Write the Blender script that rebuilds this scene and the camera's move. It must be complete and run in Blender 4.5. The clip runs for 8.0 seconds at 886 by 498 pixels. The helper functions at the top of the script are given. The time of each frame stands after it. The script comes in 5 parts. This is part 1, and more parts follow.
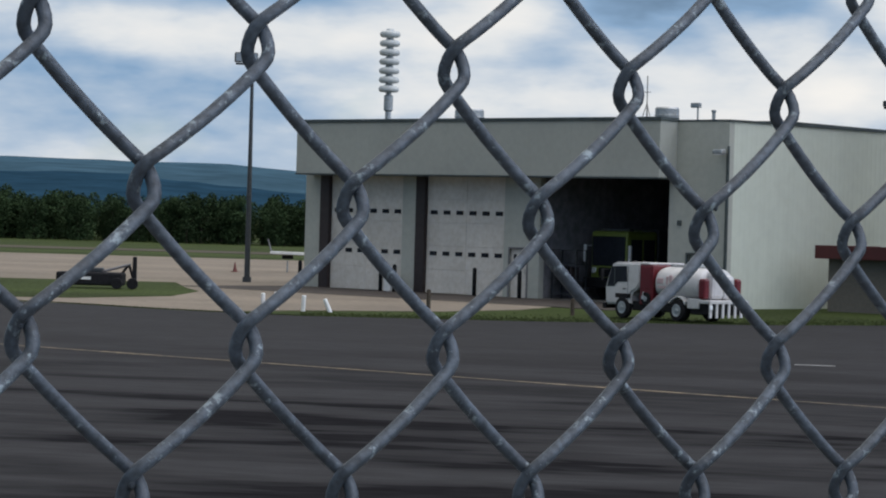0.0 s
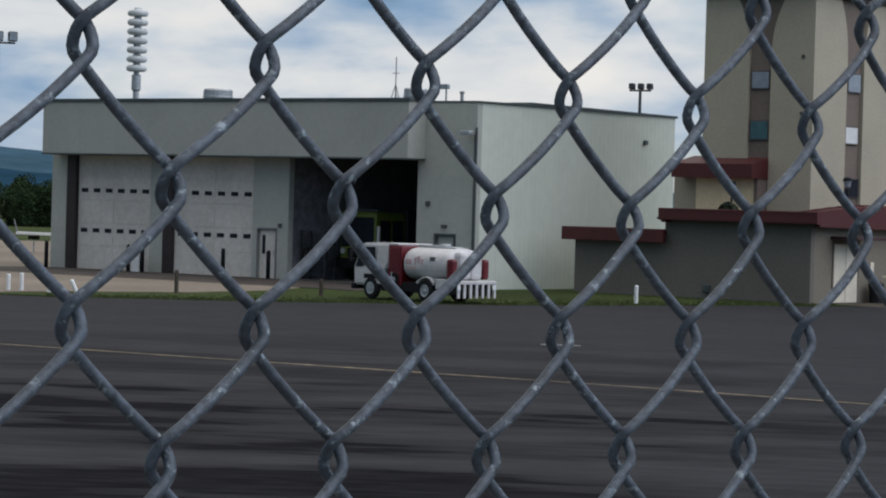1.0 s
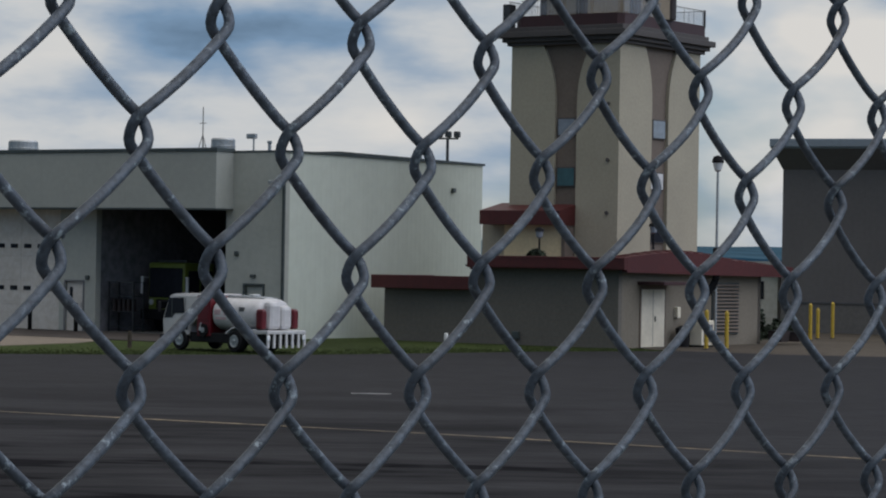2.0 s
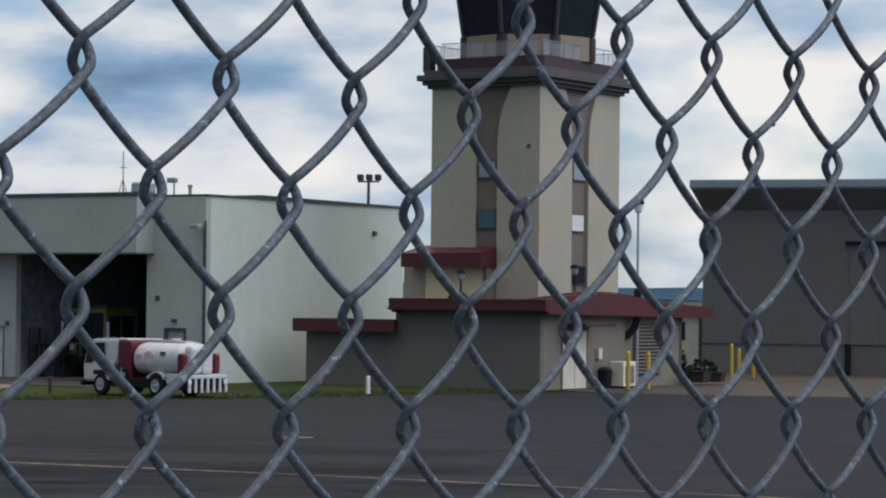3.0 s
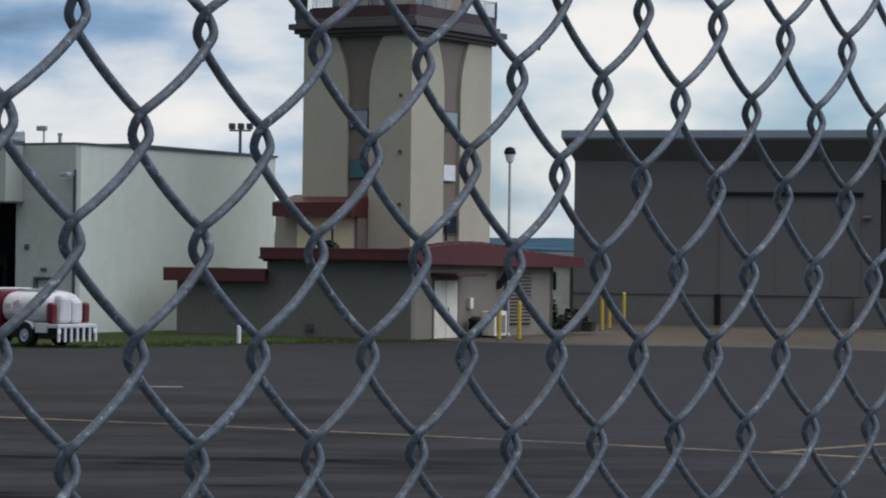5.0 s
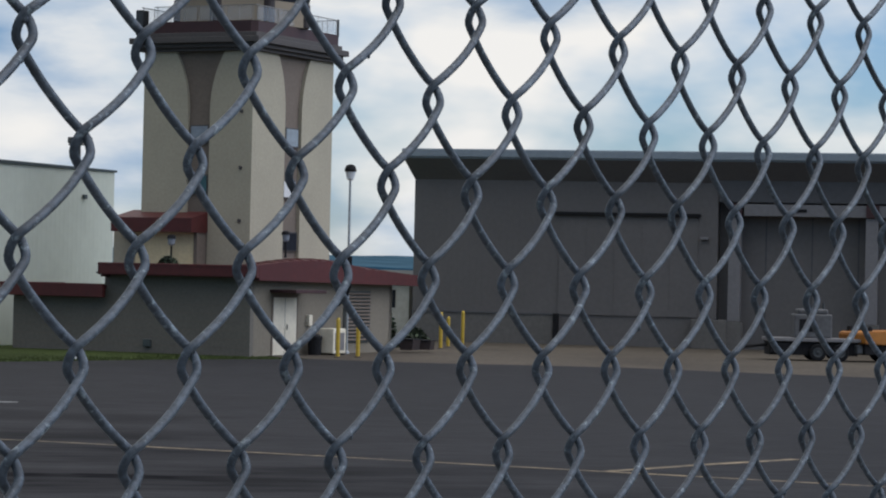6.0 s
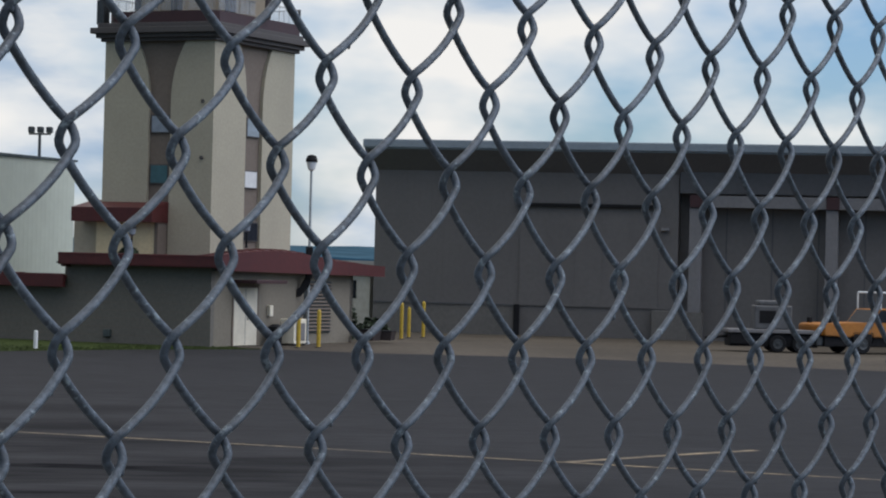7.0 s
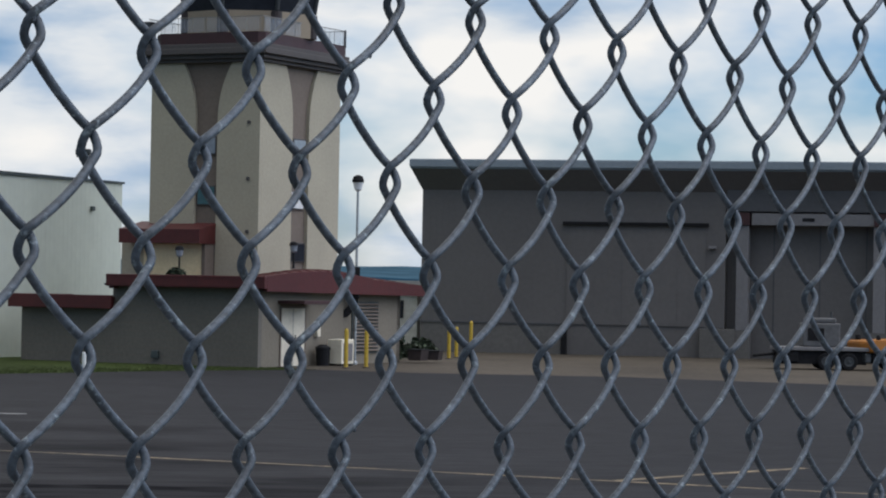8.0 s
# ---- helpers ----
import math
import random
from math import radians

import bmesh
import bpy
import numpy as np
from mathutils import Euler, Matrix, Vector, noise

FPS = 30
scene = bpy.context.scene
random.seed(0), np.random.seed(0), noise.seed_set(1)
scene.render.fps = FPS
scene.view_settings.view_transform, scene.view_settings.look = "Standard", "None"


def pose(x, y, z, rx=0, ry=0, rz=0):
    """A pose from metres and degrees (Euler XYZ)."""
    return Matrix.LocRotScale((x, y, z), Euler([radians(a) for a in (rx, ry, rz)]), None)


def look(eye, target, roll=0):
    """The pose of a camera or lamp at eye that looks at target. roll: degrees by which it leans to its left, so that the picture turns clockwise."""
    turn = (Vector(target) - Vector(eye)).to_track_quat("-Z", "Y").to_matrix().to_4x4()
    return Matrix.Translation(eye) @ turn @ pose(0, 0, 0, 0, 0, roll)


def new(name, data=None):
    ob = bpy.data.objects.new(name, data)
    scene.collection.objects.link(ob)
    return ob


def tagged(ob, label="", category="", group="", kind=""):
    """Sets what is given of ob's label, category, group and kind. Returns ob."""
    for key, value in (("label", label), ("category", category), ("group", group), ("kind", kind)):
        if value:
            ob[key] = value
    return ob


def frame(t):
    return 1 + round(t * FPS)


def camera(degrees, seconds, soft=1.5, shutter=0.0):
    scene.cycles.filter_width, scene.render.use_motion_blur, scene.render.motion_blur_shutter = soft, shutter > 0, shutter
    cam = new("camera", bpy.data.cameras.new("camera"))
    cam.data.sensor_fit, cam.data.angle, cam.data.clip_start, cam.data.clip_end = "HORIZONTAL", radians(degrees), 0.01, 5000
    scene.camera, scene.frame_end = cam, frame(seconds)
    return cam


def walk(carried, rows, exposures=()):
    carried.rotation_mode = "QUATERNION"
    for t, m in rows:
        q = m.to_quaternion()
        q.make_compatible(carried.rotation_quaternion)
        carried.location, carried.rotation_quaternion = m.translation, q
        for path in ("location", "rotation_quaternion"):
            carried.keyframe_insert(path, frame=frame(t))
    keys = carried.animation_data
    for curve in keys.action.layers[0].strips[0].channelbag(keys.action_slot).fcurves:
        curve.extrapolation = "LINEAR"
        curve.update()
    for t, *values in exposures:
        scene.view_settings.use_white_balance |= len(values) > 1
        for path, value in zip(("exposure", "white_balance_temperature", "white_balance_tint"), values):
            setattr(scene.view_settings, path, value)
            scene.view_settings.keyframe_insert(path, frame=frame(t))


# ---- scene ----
cam = camera(18.698, 8.0, soft=2.05)
PATH = [
    (0, look((0.0003, 0.0060, 3.0017), (-1.5200, 9.8892, 2.8967), 1.598)),
    (0.3, look((0.0151, 0.0073, 3.0001), (-1.2169, 9.9303, 2.8848), 1.730)),
    (0.5, look((0.0222, 0.0076, 3.0007), (-1.0089, 9.9533, 2.8612), 1.764)),
    (1, look((0.0334, 0.0075, 3.0001), (-0.5612, 9.9886, 2.8499), 1.691)),
    (1.5, look((0.0441, 0.0185, 3.0007), (-0.1291, 10.0165, 2.8989), 1.557)),
    (2, look((0.0615, 0.0197, 3.0021), (0.1680, 10.0190, 3.0496), 1.026)),
    (2.2, look((0.0682, 0.0111, 3.0042), (0.2695, 10.0084, 3.1216), 0.808)),
    (3.3, look((0.0862, 0.0211, 2.9993), (0.5473, 10.0082, 3.2127), 0.750)),
    (3.5, look((0.0923, 0.0253, 2.9993), (0.6152, 10.0094, 3.2084), 0.818)),
    (4, look((0.1060, 0.0350, 2.9976), (0.7492, 10.0130, 3.1541), 0.828)),
    (4.2, look((0.1127, 0.0295, 2.9983), (0.7840, 10.0062, 3.1173), 1.110)),
    (5.3, look((0.1330, 0.0584, 2.9903), (1.1226, 10.0093, 3.0153), 0.765)),
    (5.5, look((0.1327, 0.0626, 2.9904), (1.2283, 10.0022, 3.0502), 1.004)),
    (6, look((0.1386, 0.0657, 2.9892), (1.5959, 9.9584, 3.0952), 1.308)),
    (6.5, look((0.1347, 0.0646, 2.9892), (1.7947, 9.9253, 3.0943), 1.607)),
    (7, look((0.1296, 0.0576, 2.9883), (1.7318, 9.9281, 3.0633), 1.452)),
    (7.5, look((0.1385, 0.0524, 2.9909), (1.7649, 9.9189, 3.0763), 1.027)),
    (8, look((0.1387, 0.0453, 2.9829), (1.5660, 9.9419, 3.1272), 1.097)),
]
walk(cam, PATH, [(0, -0.25, 6200, 10), (0.5, -0.44, 6200, 10), (1.0, -0.36, 6200, 10), (1.5, -0.72, 6200, 10), (2.0, -0.68, 6200, 10), (2.2, -0.55, 6200, 10), (3.5, -0.28, 6110, 10), (5.5, -0.28, 6110, 10), (6.5, -0.28, 6110, 10), (8.0, -0.22, 6110, 10)])

# ---- world and light ----
world = bpy.data.worlds.new("sky")
scene.world = world
world.use_nodes = True
wn, wl = world.node_tree.nodes, world.node_tree.links
wn.clear()
SUN_AZ, SUN_EL = 98.0, 52.0          # clockwise from +y, above the horizon
w_out = wn.new("ShaderNodeOutputWorld")
w_bg = wn.new("ShaderNodeBackground")
w_bg.inputs["Strength"].default_value = 0.11
w_sky = wn.new("ShaderNodeTexSky")
w_sky.sky_type, w_sky.sun_disc = "NISHITA", False
w_sky.sun_elevation, w_sky.sun_rotation = radians(SUN_EL), radians(SUN_AZ)
w_sky.air_density, w_sky.dust_density = 1.0, 0.6
w_co = wn.new("ShaderNodeTexCoord")


def cloud_noise(size, detail, rough, offset):
    """Layered cloud noise over the directions of the sky, drawn out along the horizon."""
    m = wn.new("ShaderNodeMapping")
    m.inputs["Scale"].default_value = size
    m.inputs["Location"].default_value = offset
    n = wn.new("ShaderNodeTexNoise")
    n.inputs["Scale"].default_value, n.inputs["Detail"].default_value, n.inputs["Roughness"].default_value = 1.0, detail, rough
    wl.new(w_co.outputs["Generated"], m.inputs["Vector"])
    wl.new(m.outputs["Vector"], n.inputs["Vector"])
    return n.outputs["Fac"]


def w_ramp(fac, stops):
    r = wn.new("ShaderNodeValToRGB")
    while len(r.color_ramp.elements) < len(stops):
        r.color_ramp.elements.new(0.5)
    for e, (p, c) in zip(r.color_ramp.elements, stops):
        e.position, e.color = p, (*c, 1)
    wl.new(fac, r.inputs["Fac"])
    return r.outputs["Color"]


def w_mix(fac, a, b):
    m = wn.new("ShaderNodeMix")
    m.data_type = "RGBA"
    wl.new(fac, m.inputs["Factor"])
    wl.new(a, m.inputs["A"])
    wl.new(b, m.inputs["B"])
    return m.outputs["Result"]


w_sep = wn.new("ShaderNodeSeparateXYZ")
wl.new(w_co.outputs["Generated"], w_sep.inputs["Vector"])


def w_lean(fac, amount, axis="X"):
    """Clouds change towards the sun's side, with height, or from front to back."""
    n = wn.new("ShaderNodeMath")
    n.operation = "MULTIPLY_ADD"
    n.inputs[1].default_value = amount
    wl.new(w_sep.outputs[axis], n.inputs[0])
    wl.new(fac, n.inputs[2])
    return n.outputs["Value"]


w_tint = wn.new("ShaderNodeMix")
w_tint.data_type, w_tint.blend_type = "RGBA", "MULTIPLY"
w_tint.inputs["Factor"].default_value = 1.0
w_tint.inputs["B"].default_value = (0.78, 0.95, 1.2, 1)
wl.new(w_sky.outputs["Color"], w_tint.inputs["A"])
w_warp = wn.new("ShaderNodeTexNoise")              # ragged outlines for the cloud banks
w_warp.inputs["Scale"].default_value, w_warp.inputs["Detail"].default_value = 14.0, 4.0
wl.new(w_co.outputs["Generated"], w_warp.inputs["Vector"])
w_rag = wn.new("ShaderNodeVectorMath")
w_rag.operation = "MULTIPLY_ADD"
w_rag.inputs[1].default_value = (0.055, 0.0, 0.022)
wl.new(w_warp.outputs["Color"], w_rag.inputs[0])
wl.new(w_co.outputs["Generated"], w_rag.inputs[2])


def cloud_bank(fac, az, el, wide, high, amount):
    """A soft bank of brighter (or darker) cloud round a direction, in degrees."""
    d = wn.new("ShaderNodeVectorMath")
    d.operation = "SUBTRACT"
    d.inputs[1].default_value = (math.sin(radians(az)) + 0.0275, 0.0, math.sin(radians(el)) + 0.011)
    wl.new(w_rag.outputs["Vector"], d.inputs[0])
    k = wn.new("ShaderNodeVectorMath")
    k.operation = "MULTIPLY"
    k.inputs[1].default_value = (1 / radians(wide), 0.0, 1 / radians(high))
    wl.new(d.outputs["Vector"], k.inputs[0])
    r = wn.new("ShaderNodeVectorMath")
    r.operation = "DOT_PRODUCT"
    wl.new(k.outputs["Vector"], r.inputs[0])
    wl.new(k.outputs["Vector"], r.inputs[1])
    g = wn.new("ShaderNodeMath")
    g.operation = "POWER"
    g.inputs[0].default_value = 0.5
    wl.new(r.outputs["Value"], g.inputs[1])
    n = wn.new("ShaderNodeMath")
    n.operation = "MULTIPLY_ADD"
    n.inputs[1].default_value = amount
    wl.new(g.outputs["Value"], n.inputs[0])
    wl.new(fac, n.inputs[2])
    return n.outputs["Value"]


BANKS = ((-14.5, 4.9, 4.0, 0.5, -0.14), (-14.5, 1.9, 4.0, 0.5, -0.07), (-13.2, 3.2, 1.8, 0.35, -0.03), (-10.6, 3.4, 1.6, 0.45, 0.04), (-16.5, 3.8, 1.3, 0.35, 0.10), (-7.6, 2.6, 2.8, 0.35, 0.10),
         (-8.0, 4.2, 1.5, 0.4, 0.09), (-5.2, 5.0, 1.9, 0.6, -0.30), (-3.2, 5.7, 0.9, 0.35, 0.05), (-1.9, 4.8, 1.8, 0.45, -0.24), (-1.0, 2.6, 3.2, 0.6, 0.16), (-2.6, 4.2, 2.2, 0.35, -0.08), (1.5, 4.6, 1.5, 1.0, -0.06),
         (8.0, 3.8, 2.6, 1.3, 0.14), (12.0, 4.4, 2.0, 0.5, 0.05), (10.0, 5.7, 2.2, 0.45, -0.10), (6.6, 3.0, 0.9, 0.4, -0.04), (7.0, 1.9, 1.3, 0.6, 0.12), (14.5, 4.8, 2.0, 1.0, 0.07))
cover = w_ramp(w_lean(cloud_noise((7, 7, 15), 5, 0.5, (1.7, 0.4, 0.35)), -0.35), [(0.33, (0, 0, 0)), (0.50, (1, 1, 1))])
# the Y lean dims the unseen sky behind the camera, to darken front walls
banks = w_lean(w_lean(w_lean(cloud_noise((7, 7, 21), 6, 0.52, (5.2, 3.1, 0.9)), 0.2), 0.5, "Z"), 0.12, "Y")
for bank in BANKS:
    banks = cloud_bank(banks, *bank)
shade = w_ramp(banks,
               [(0.40, (1.7, 2.6, 3.7)), (0.49, (2.9, 4.3, 6.0)), (0.57, (5.1, 6.0, 7.0)), (0.65, (8.1, 8.2, 8.1)), (0.76, (10.1, 9.6, 8.8))])
wl.new(w_mix(cover, w_tint.outputs["Result"], shade), w_bg.inputs["Color"])
wl.new(w_bg.outputs["Background"], w_out.inputs["Surface"])

sun_data = bpy.data.lights.new("sun", "SUN")
sun_data.energy, sun_data.angle, sun_data.color = 3.3, radians(85), (1.0, 0.95, 0.88)
sun = new("sun", sun_data)
a, e = radians(SUN_AZ), radians(SUN_EL)
sun.matrix_world = look((60 * math.sin(a), 60 * math.cos(a), 80), (0, 0, 80 - 60 * math.tan(e)))


# ---- materials ----
def srgb(r, g, b):
    f = lambda v: (v / 255 / 12.92) if v <= 10 else ((v / 255 + 0.055) / 1.055) ** 2.4
    return (f(r), f(g), f(b))


def mat(name, col, rough=0.7, metal=0.0, var=0.15, size=3.0, stain=0.1, stain_size=0.4, bump=0.15, tint=None, stretch=(1, 1, 1), island=0.0, rand=0.0, spec=0.5, edge=(0.35, 0.65)):
    """Procedural surface: grain of about 1/size metres, stains of about 1/stain_size metres, fine relief."""
    m = bpy.data.materials.new(name)
    m.use_nodes = True
    n, l = m.node_tree.nodes, m.node_tree.links
    b = n["Principled BSDF"]
    b.inputs["Roughness"].default_value, b.inputs["Metallic"].default_value, b.inputs["Specular IOR Level"].default_value = rough, metal, spec
    co = n.new("ShaderNodeTexCoord")
    mp = n.new("ShaderNodeMapping")
    mp.inputs["Scale"].default_value = stretch
    l.new(co.outputs["Object"], mp.inputs["Vector"])
    def noise_tex(s, d):
        t = n.new("ShaderNodeTexNoise")
        t.inputs["Scale"].default_value, t.inputs["Detail"].default_value, t.inputs["Roughness"].default_value = s, d, 0.6
        l.new(mp.outputs["Vector"], t.inputs["Vector"])
        return t.outputs["Fac"]
    def ramp(fac, lo, hi, p=0.35, q=0.65):
        r = n.new("ShaderNodeValToRGB")
        r.color_ramp.elements[0].position, r.color_ramp.elements[1].position = p, q
        r.color_ramp.elements[0].color, r.color_ramp.elements[1].color = (*lo, 1), (*hi, 1)
        l.new(fac, r.inputs["Fac"])
        return r.outputs["Color"]
    def mul(x, y):
        k = n.new("ShaderNodeMix")
        k.data_type, k.blend_type = "RGBA", "MULTIPLY"
        k.inputs["Factor"].default_value = 1.0
        l.new(x, k.inputs["A"])
        l.new(y, k.inputs["B"])
        return k.outputs["Result"]
    lo = tint or tuple(c * (1 - var) for c in col)
    hi = tuple(min(1, c * (1 + var)) for c in col)
    fine = noise_tex(size, 6)
    color = ramp(fine, lo, hi)
    broad = noise_tex(stain_size, 4)
    color = mul(color, ramp(broad, (1 - stain,) * 3, (1, 1, 1), *edge))
    for amount, node, out in ((island, "ShaderNodeNewGeometry", "Random Per Island"), (rand, "ShaderNodeObjectInfo", "Random")):
        if amount:
            g = n.new(node)
            color = mul(color, ramp(g.outputs[out], (1 - amount,) * 3, (1, 1, 1), 0.0, 1.0))
    l.new(color, b.inputs["Base Color"])
    rr = n.new("ShaderNodeMapRange")
    rr.inputs["To Min"].default_value, rr.inputs["To Max"].default_value = max(0.02, rough - 0.12), min(1, rough + 0.12)
    l.new(broad, rr.inputs["Value"])
    l.new(rr.outputs["Result"], b.inputs["Roughness"])
    if bump:
        bp = n.new("ShaderNodeBump")
        bp.inputs["Strength"].default_value, bp.inputs["Distance"].default_value = bump, 0.15 / size
        l.new(fine, bp.inputs["Height"])
        l.new(bp.outputs["Normal"], b.inputs["Normal"])
    return m


M_ZINC = mat("weathered_zinc", (0.080, 0.097, 0.121), 0.55, 0.2, 0.36, 330, 0.40, 24, 0.9)


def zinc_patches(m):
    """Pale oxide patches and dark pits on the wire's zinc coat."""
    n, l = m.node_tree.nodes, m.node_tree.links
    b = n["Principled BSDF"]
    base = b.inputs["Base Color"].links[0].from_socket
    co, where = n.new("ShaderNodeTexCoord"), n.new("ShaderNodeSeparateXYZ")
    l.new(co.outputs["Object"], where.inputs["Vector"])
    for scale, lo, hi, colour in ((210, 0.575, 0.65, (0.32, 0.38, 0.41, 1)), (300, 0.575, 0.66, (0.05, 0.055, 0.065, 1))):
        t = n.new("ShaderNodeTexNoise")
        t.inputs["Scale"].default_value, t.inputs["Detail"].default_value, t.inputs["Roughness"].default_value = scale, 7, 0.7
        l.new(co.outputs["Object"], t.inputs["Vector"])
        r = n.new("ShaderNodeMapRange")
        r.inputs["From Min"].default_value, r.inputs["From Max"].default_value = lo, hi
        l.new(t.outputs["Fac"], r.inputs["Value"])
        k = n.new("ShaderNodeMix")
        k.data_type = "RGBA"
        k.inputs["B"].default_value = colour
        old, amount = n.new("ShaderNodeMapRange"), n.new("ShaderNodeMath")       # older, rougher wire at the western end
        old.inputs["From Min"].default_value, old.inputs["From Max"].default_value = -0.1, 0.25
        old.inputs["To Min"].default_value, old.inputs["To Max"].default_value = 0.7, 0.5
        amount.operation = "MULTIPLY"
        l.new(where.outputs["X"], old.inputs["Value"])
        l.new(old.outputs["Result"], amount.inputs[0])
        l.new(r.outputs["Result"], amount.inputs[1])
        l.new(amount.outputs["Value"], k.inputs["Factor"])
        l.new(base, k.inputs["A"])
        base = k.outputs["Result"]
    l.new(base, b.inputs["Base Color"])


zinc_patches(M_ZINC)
M_ASPHALT = mat("asphalt", (0.0215, 0.0213, 0.0235), 0.85, 0, 0.3, 3.0, 0.26, 0.30, 0.3, stretch=(0.32, 1, 1), spec=0.2, edge=(0.40, 0.60))


def damp_bands(m):
    """Long damp bands on the western half of the asphalt, with less gloss than the dry rest."""
    n, l = m.node_tree.nodes, m.node_tree.links
    co, mp, t, sp = n.new("ShaderNodeTexCoord"), n.new("ShaderNodeMapping"), n.new("ShaderNodeTexNoise"), n.new("ShaderNodeSeparateXYZ")
    mp.inputs["Scale"].default_value = (0.32, 1, 1)
    t.inputs["Scale"].default_value, t.inputs["Detail"].default_value, t.inputs["Roughness"].default_value = 0.30, 4, 0.6
    l.new(co.outputs["Object"], mp.inputs["Vector"])
    l.new(co.outputs["Object"], sp.inputs["Vector"])
    l.new(mp.outputs["Vector"], t.inputs["Vector"])
    def span(value, a, c, lo, hi):
        r = n.new("ShaderNodeMapRange")
        r.inputs["From Min"].default_value, r.inputs["From Max"].default_value = a, c
        r.inputs["To Min"].default_value, r.inputs["To Max"].default_value = lo, hi
        l.new(value, r.inputs["Value"])
        return r.outputs["Result"]
    def times(x, y):
        k = n.new("ShaderNodeMath")
        k.operation = "MULTIPLY"
        l.new(x, k.inputs[0])
        l.new(y, k.inputs[1])
        return k.outputs["Value"]
    damp = times(times(span(t.outputs["Fac"], 0.42, 0.58, 1, 0), span(sp.outputs["X"], 2, 10, 1, 0.12)), span(sp.outputs["Y"], 42, 66, 1, 0.12))
    l.new(span(damp, 0, 1, 0.13, 0.0), n["Principled BSDF"].inputs["Specular IOR Level"])


damp_bands(M_ASPHALT)
M_CONC = mat("concrete_paving", (0.225, 0.19, 0.150), 0.9, 0, 0.15, 3, 0.3, 0.12, 0.3, spec=0.15)
M_RAMP = mat("ramp_concrete", (0.090, 0.076, 0.060), 0.9, 0, 0.2, 3, 0.35, 0.15, 0.3, spec=0.12)
M_DOOR_STRIP = mat("dark_brown_strip", (0.078, 0.067, 0.060), 0.9, 0, 0.2, 2, 0.4, 0.3, 0.3, spec=0.15)
M_GRAVEL = mat("grey_bounce_gravel", (0.17, 0.165, 0.16), 0.95, 0, 0.35, 40, 0.2, 0.8, 0.8)
M_GRASS = mat("grass_ground", (0.052, 0.071, 0.023), 0.95, 0, 0.45, 5, 0.45, 0.09, 0.6, spec=0.05)
M_BLADE = mat("grass_blades", (0.060, 0.080, 0.024), 0.8, 0, 0.25, 2, 0.3, 0.2, 0, island=0.3, spec=0.15)
M_YELLOW_LINE = mat("worn_line_paint", (0.25, 0.19, 0.115), 0.85, 0, 0.45, 4, 0.7, 0.5, 0.1)
M_WHITE_LINE = mat("worn_white_paint", (0.28, 0.28, 0.28), 0.85, 0, 0.4, 4, 0.4, 0.5, 0.1)
M_SIDING = mat("pale_metal_siding", (0.60, 0.635, 0.555), 0.65, 0, 0.03, 2, 0.06, 0.35, 0.015, spec=0.15)
M_FASCIA = mat("grey_metal_fascia", (0.362, 0.372, 0.338), 0.5, 0, 0.04, 4, 0.10, 0.3, 0.03)
M_FRONT = mat("grey_front_panels", (0.42, 0.43, 0.385), 0.6, 0, 0.05, 4, 0.12, 0.35, 0.05)
M_DOORWHITE = mat("white_door_panels", (0.67, 0.635, 0.585), 0.5, 0, 0.05, 5, 0.12, 0.6, 0.02, rand=0.04, tint=(0.61, 0.565, 0.50))
M_TRIM = mat("dark_roof_trim", (0.07, 0.085, 0.085), 0.5, 0.2, 0.2, 6, 0.2, 0.6, 0.1)
M_JAMB = mat("maroon_door_jamb", (0.030, 0.020, 0.020), 0.6, 0, 0.2, 6, 0.2, 1, 0.1)
M_DARK = mat("dark_interior", (0.24, 0.235, 0.25), 0.8, 0, 0.25, 3, 0.3, 0.5, 0.2)
M_FLOOR = mat("bay_floor", (0.16, 0.15, 0.14), 0.6, 0, 0.2, 3, 0.3, 0.5, 0.2)
M_BLACK = mat("black_rubber_paint", (0.013, 0.013, 0.015), 0.8, 0, 0.3, 12, 0.2, 2, 0.2, spec=0.2)
M_STEEL = mat("galvanised_steel", (0.42, 0.44, 0.45), 0.45, 0.6, 0.15, 10, 0.2, 2, 0.1)
M_POLE = mat("dark_bronze_pole", (0.06, 0.065, 0.07), 0.5, 0.4, 0.2, 8, 0.2, 2, 0.1)
M_SIREN = mat("pale_siren_fibreglass", (0.52, 0.55, 0.55), 0.5, 0, 0.08, 6, 0.15, 1.5, 0.05)
M_STUCCO = mat("tan_stucco", (0.385, 0.350, 0.268), 0.9, 0, 0.06, 9, 0.10, 0.4, 0.2)
M_STUCCO_Y = mat("cream_stucco", (0.72, 0.60, 0.37), 0.9, 0, 0.06, 9, 0.10, 0.4, 0.2)
# browner tan for the cab base, with its shade put into the colour
M_CABTAN = mat("shaded_brown_tan_stucco", (0.28, 0.232, 0.172), 0.9, 0, 0.06, 9, 0.10, 0.4, 0.2)
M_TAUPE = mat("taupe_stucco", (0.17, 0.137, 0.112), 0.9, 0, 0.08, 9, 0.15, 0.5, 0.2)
M_CORNICE = mat("taupe_cornice", (0.080, 0.072, 0.070), 0.85, 0, 0.1, 9, 0.15, 0.5, 0.2)
M_BLOCK = mat("warm_grey_block", (0.148, 0.136, 0.118), 0.92, 0, 0.08, 8, 0.12, 0.5, 0.25)
# lighter copy of the block: the ramp wall's sunlit tone is put into it
M_BLOCKT = mat("sunlit_tan_block", (0.200, 0.176, 0.138), 0.92, 0, 0.07, 8, 0.12, 0.5, 0.2)
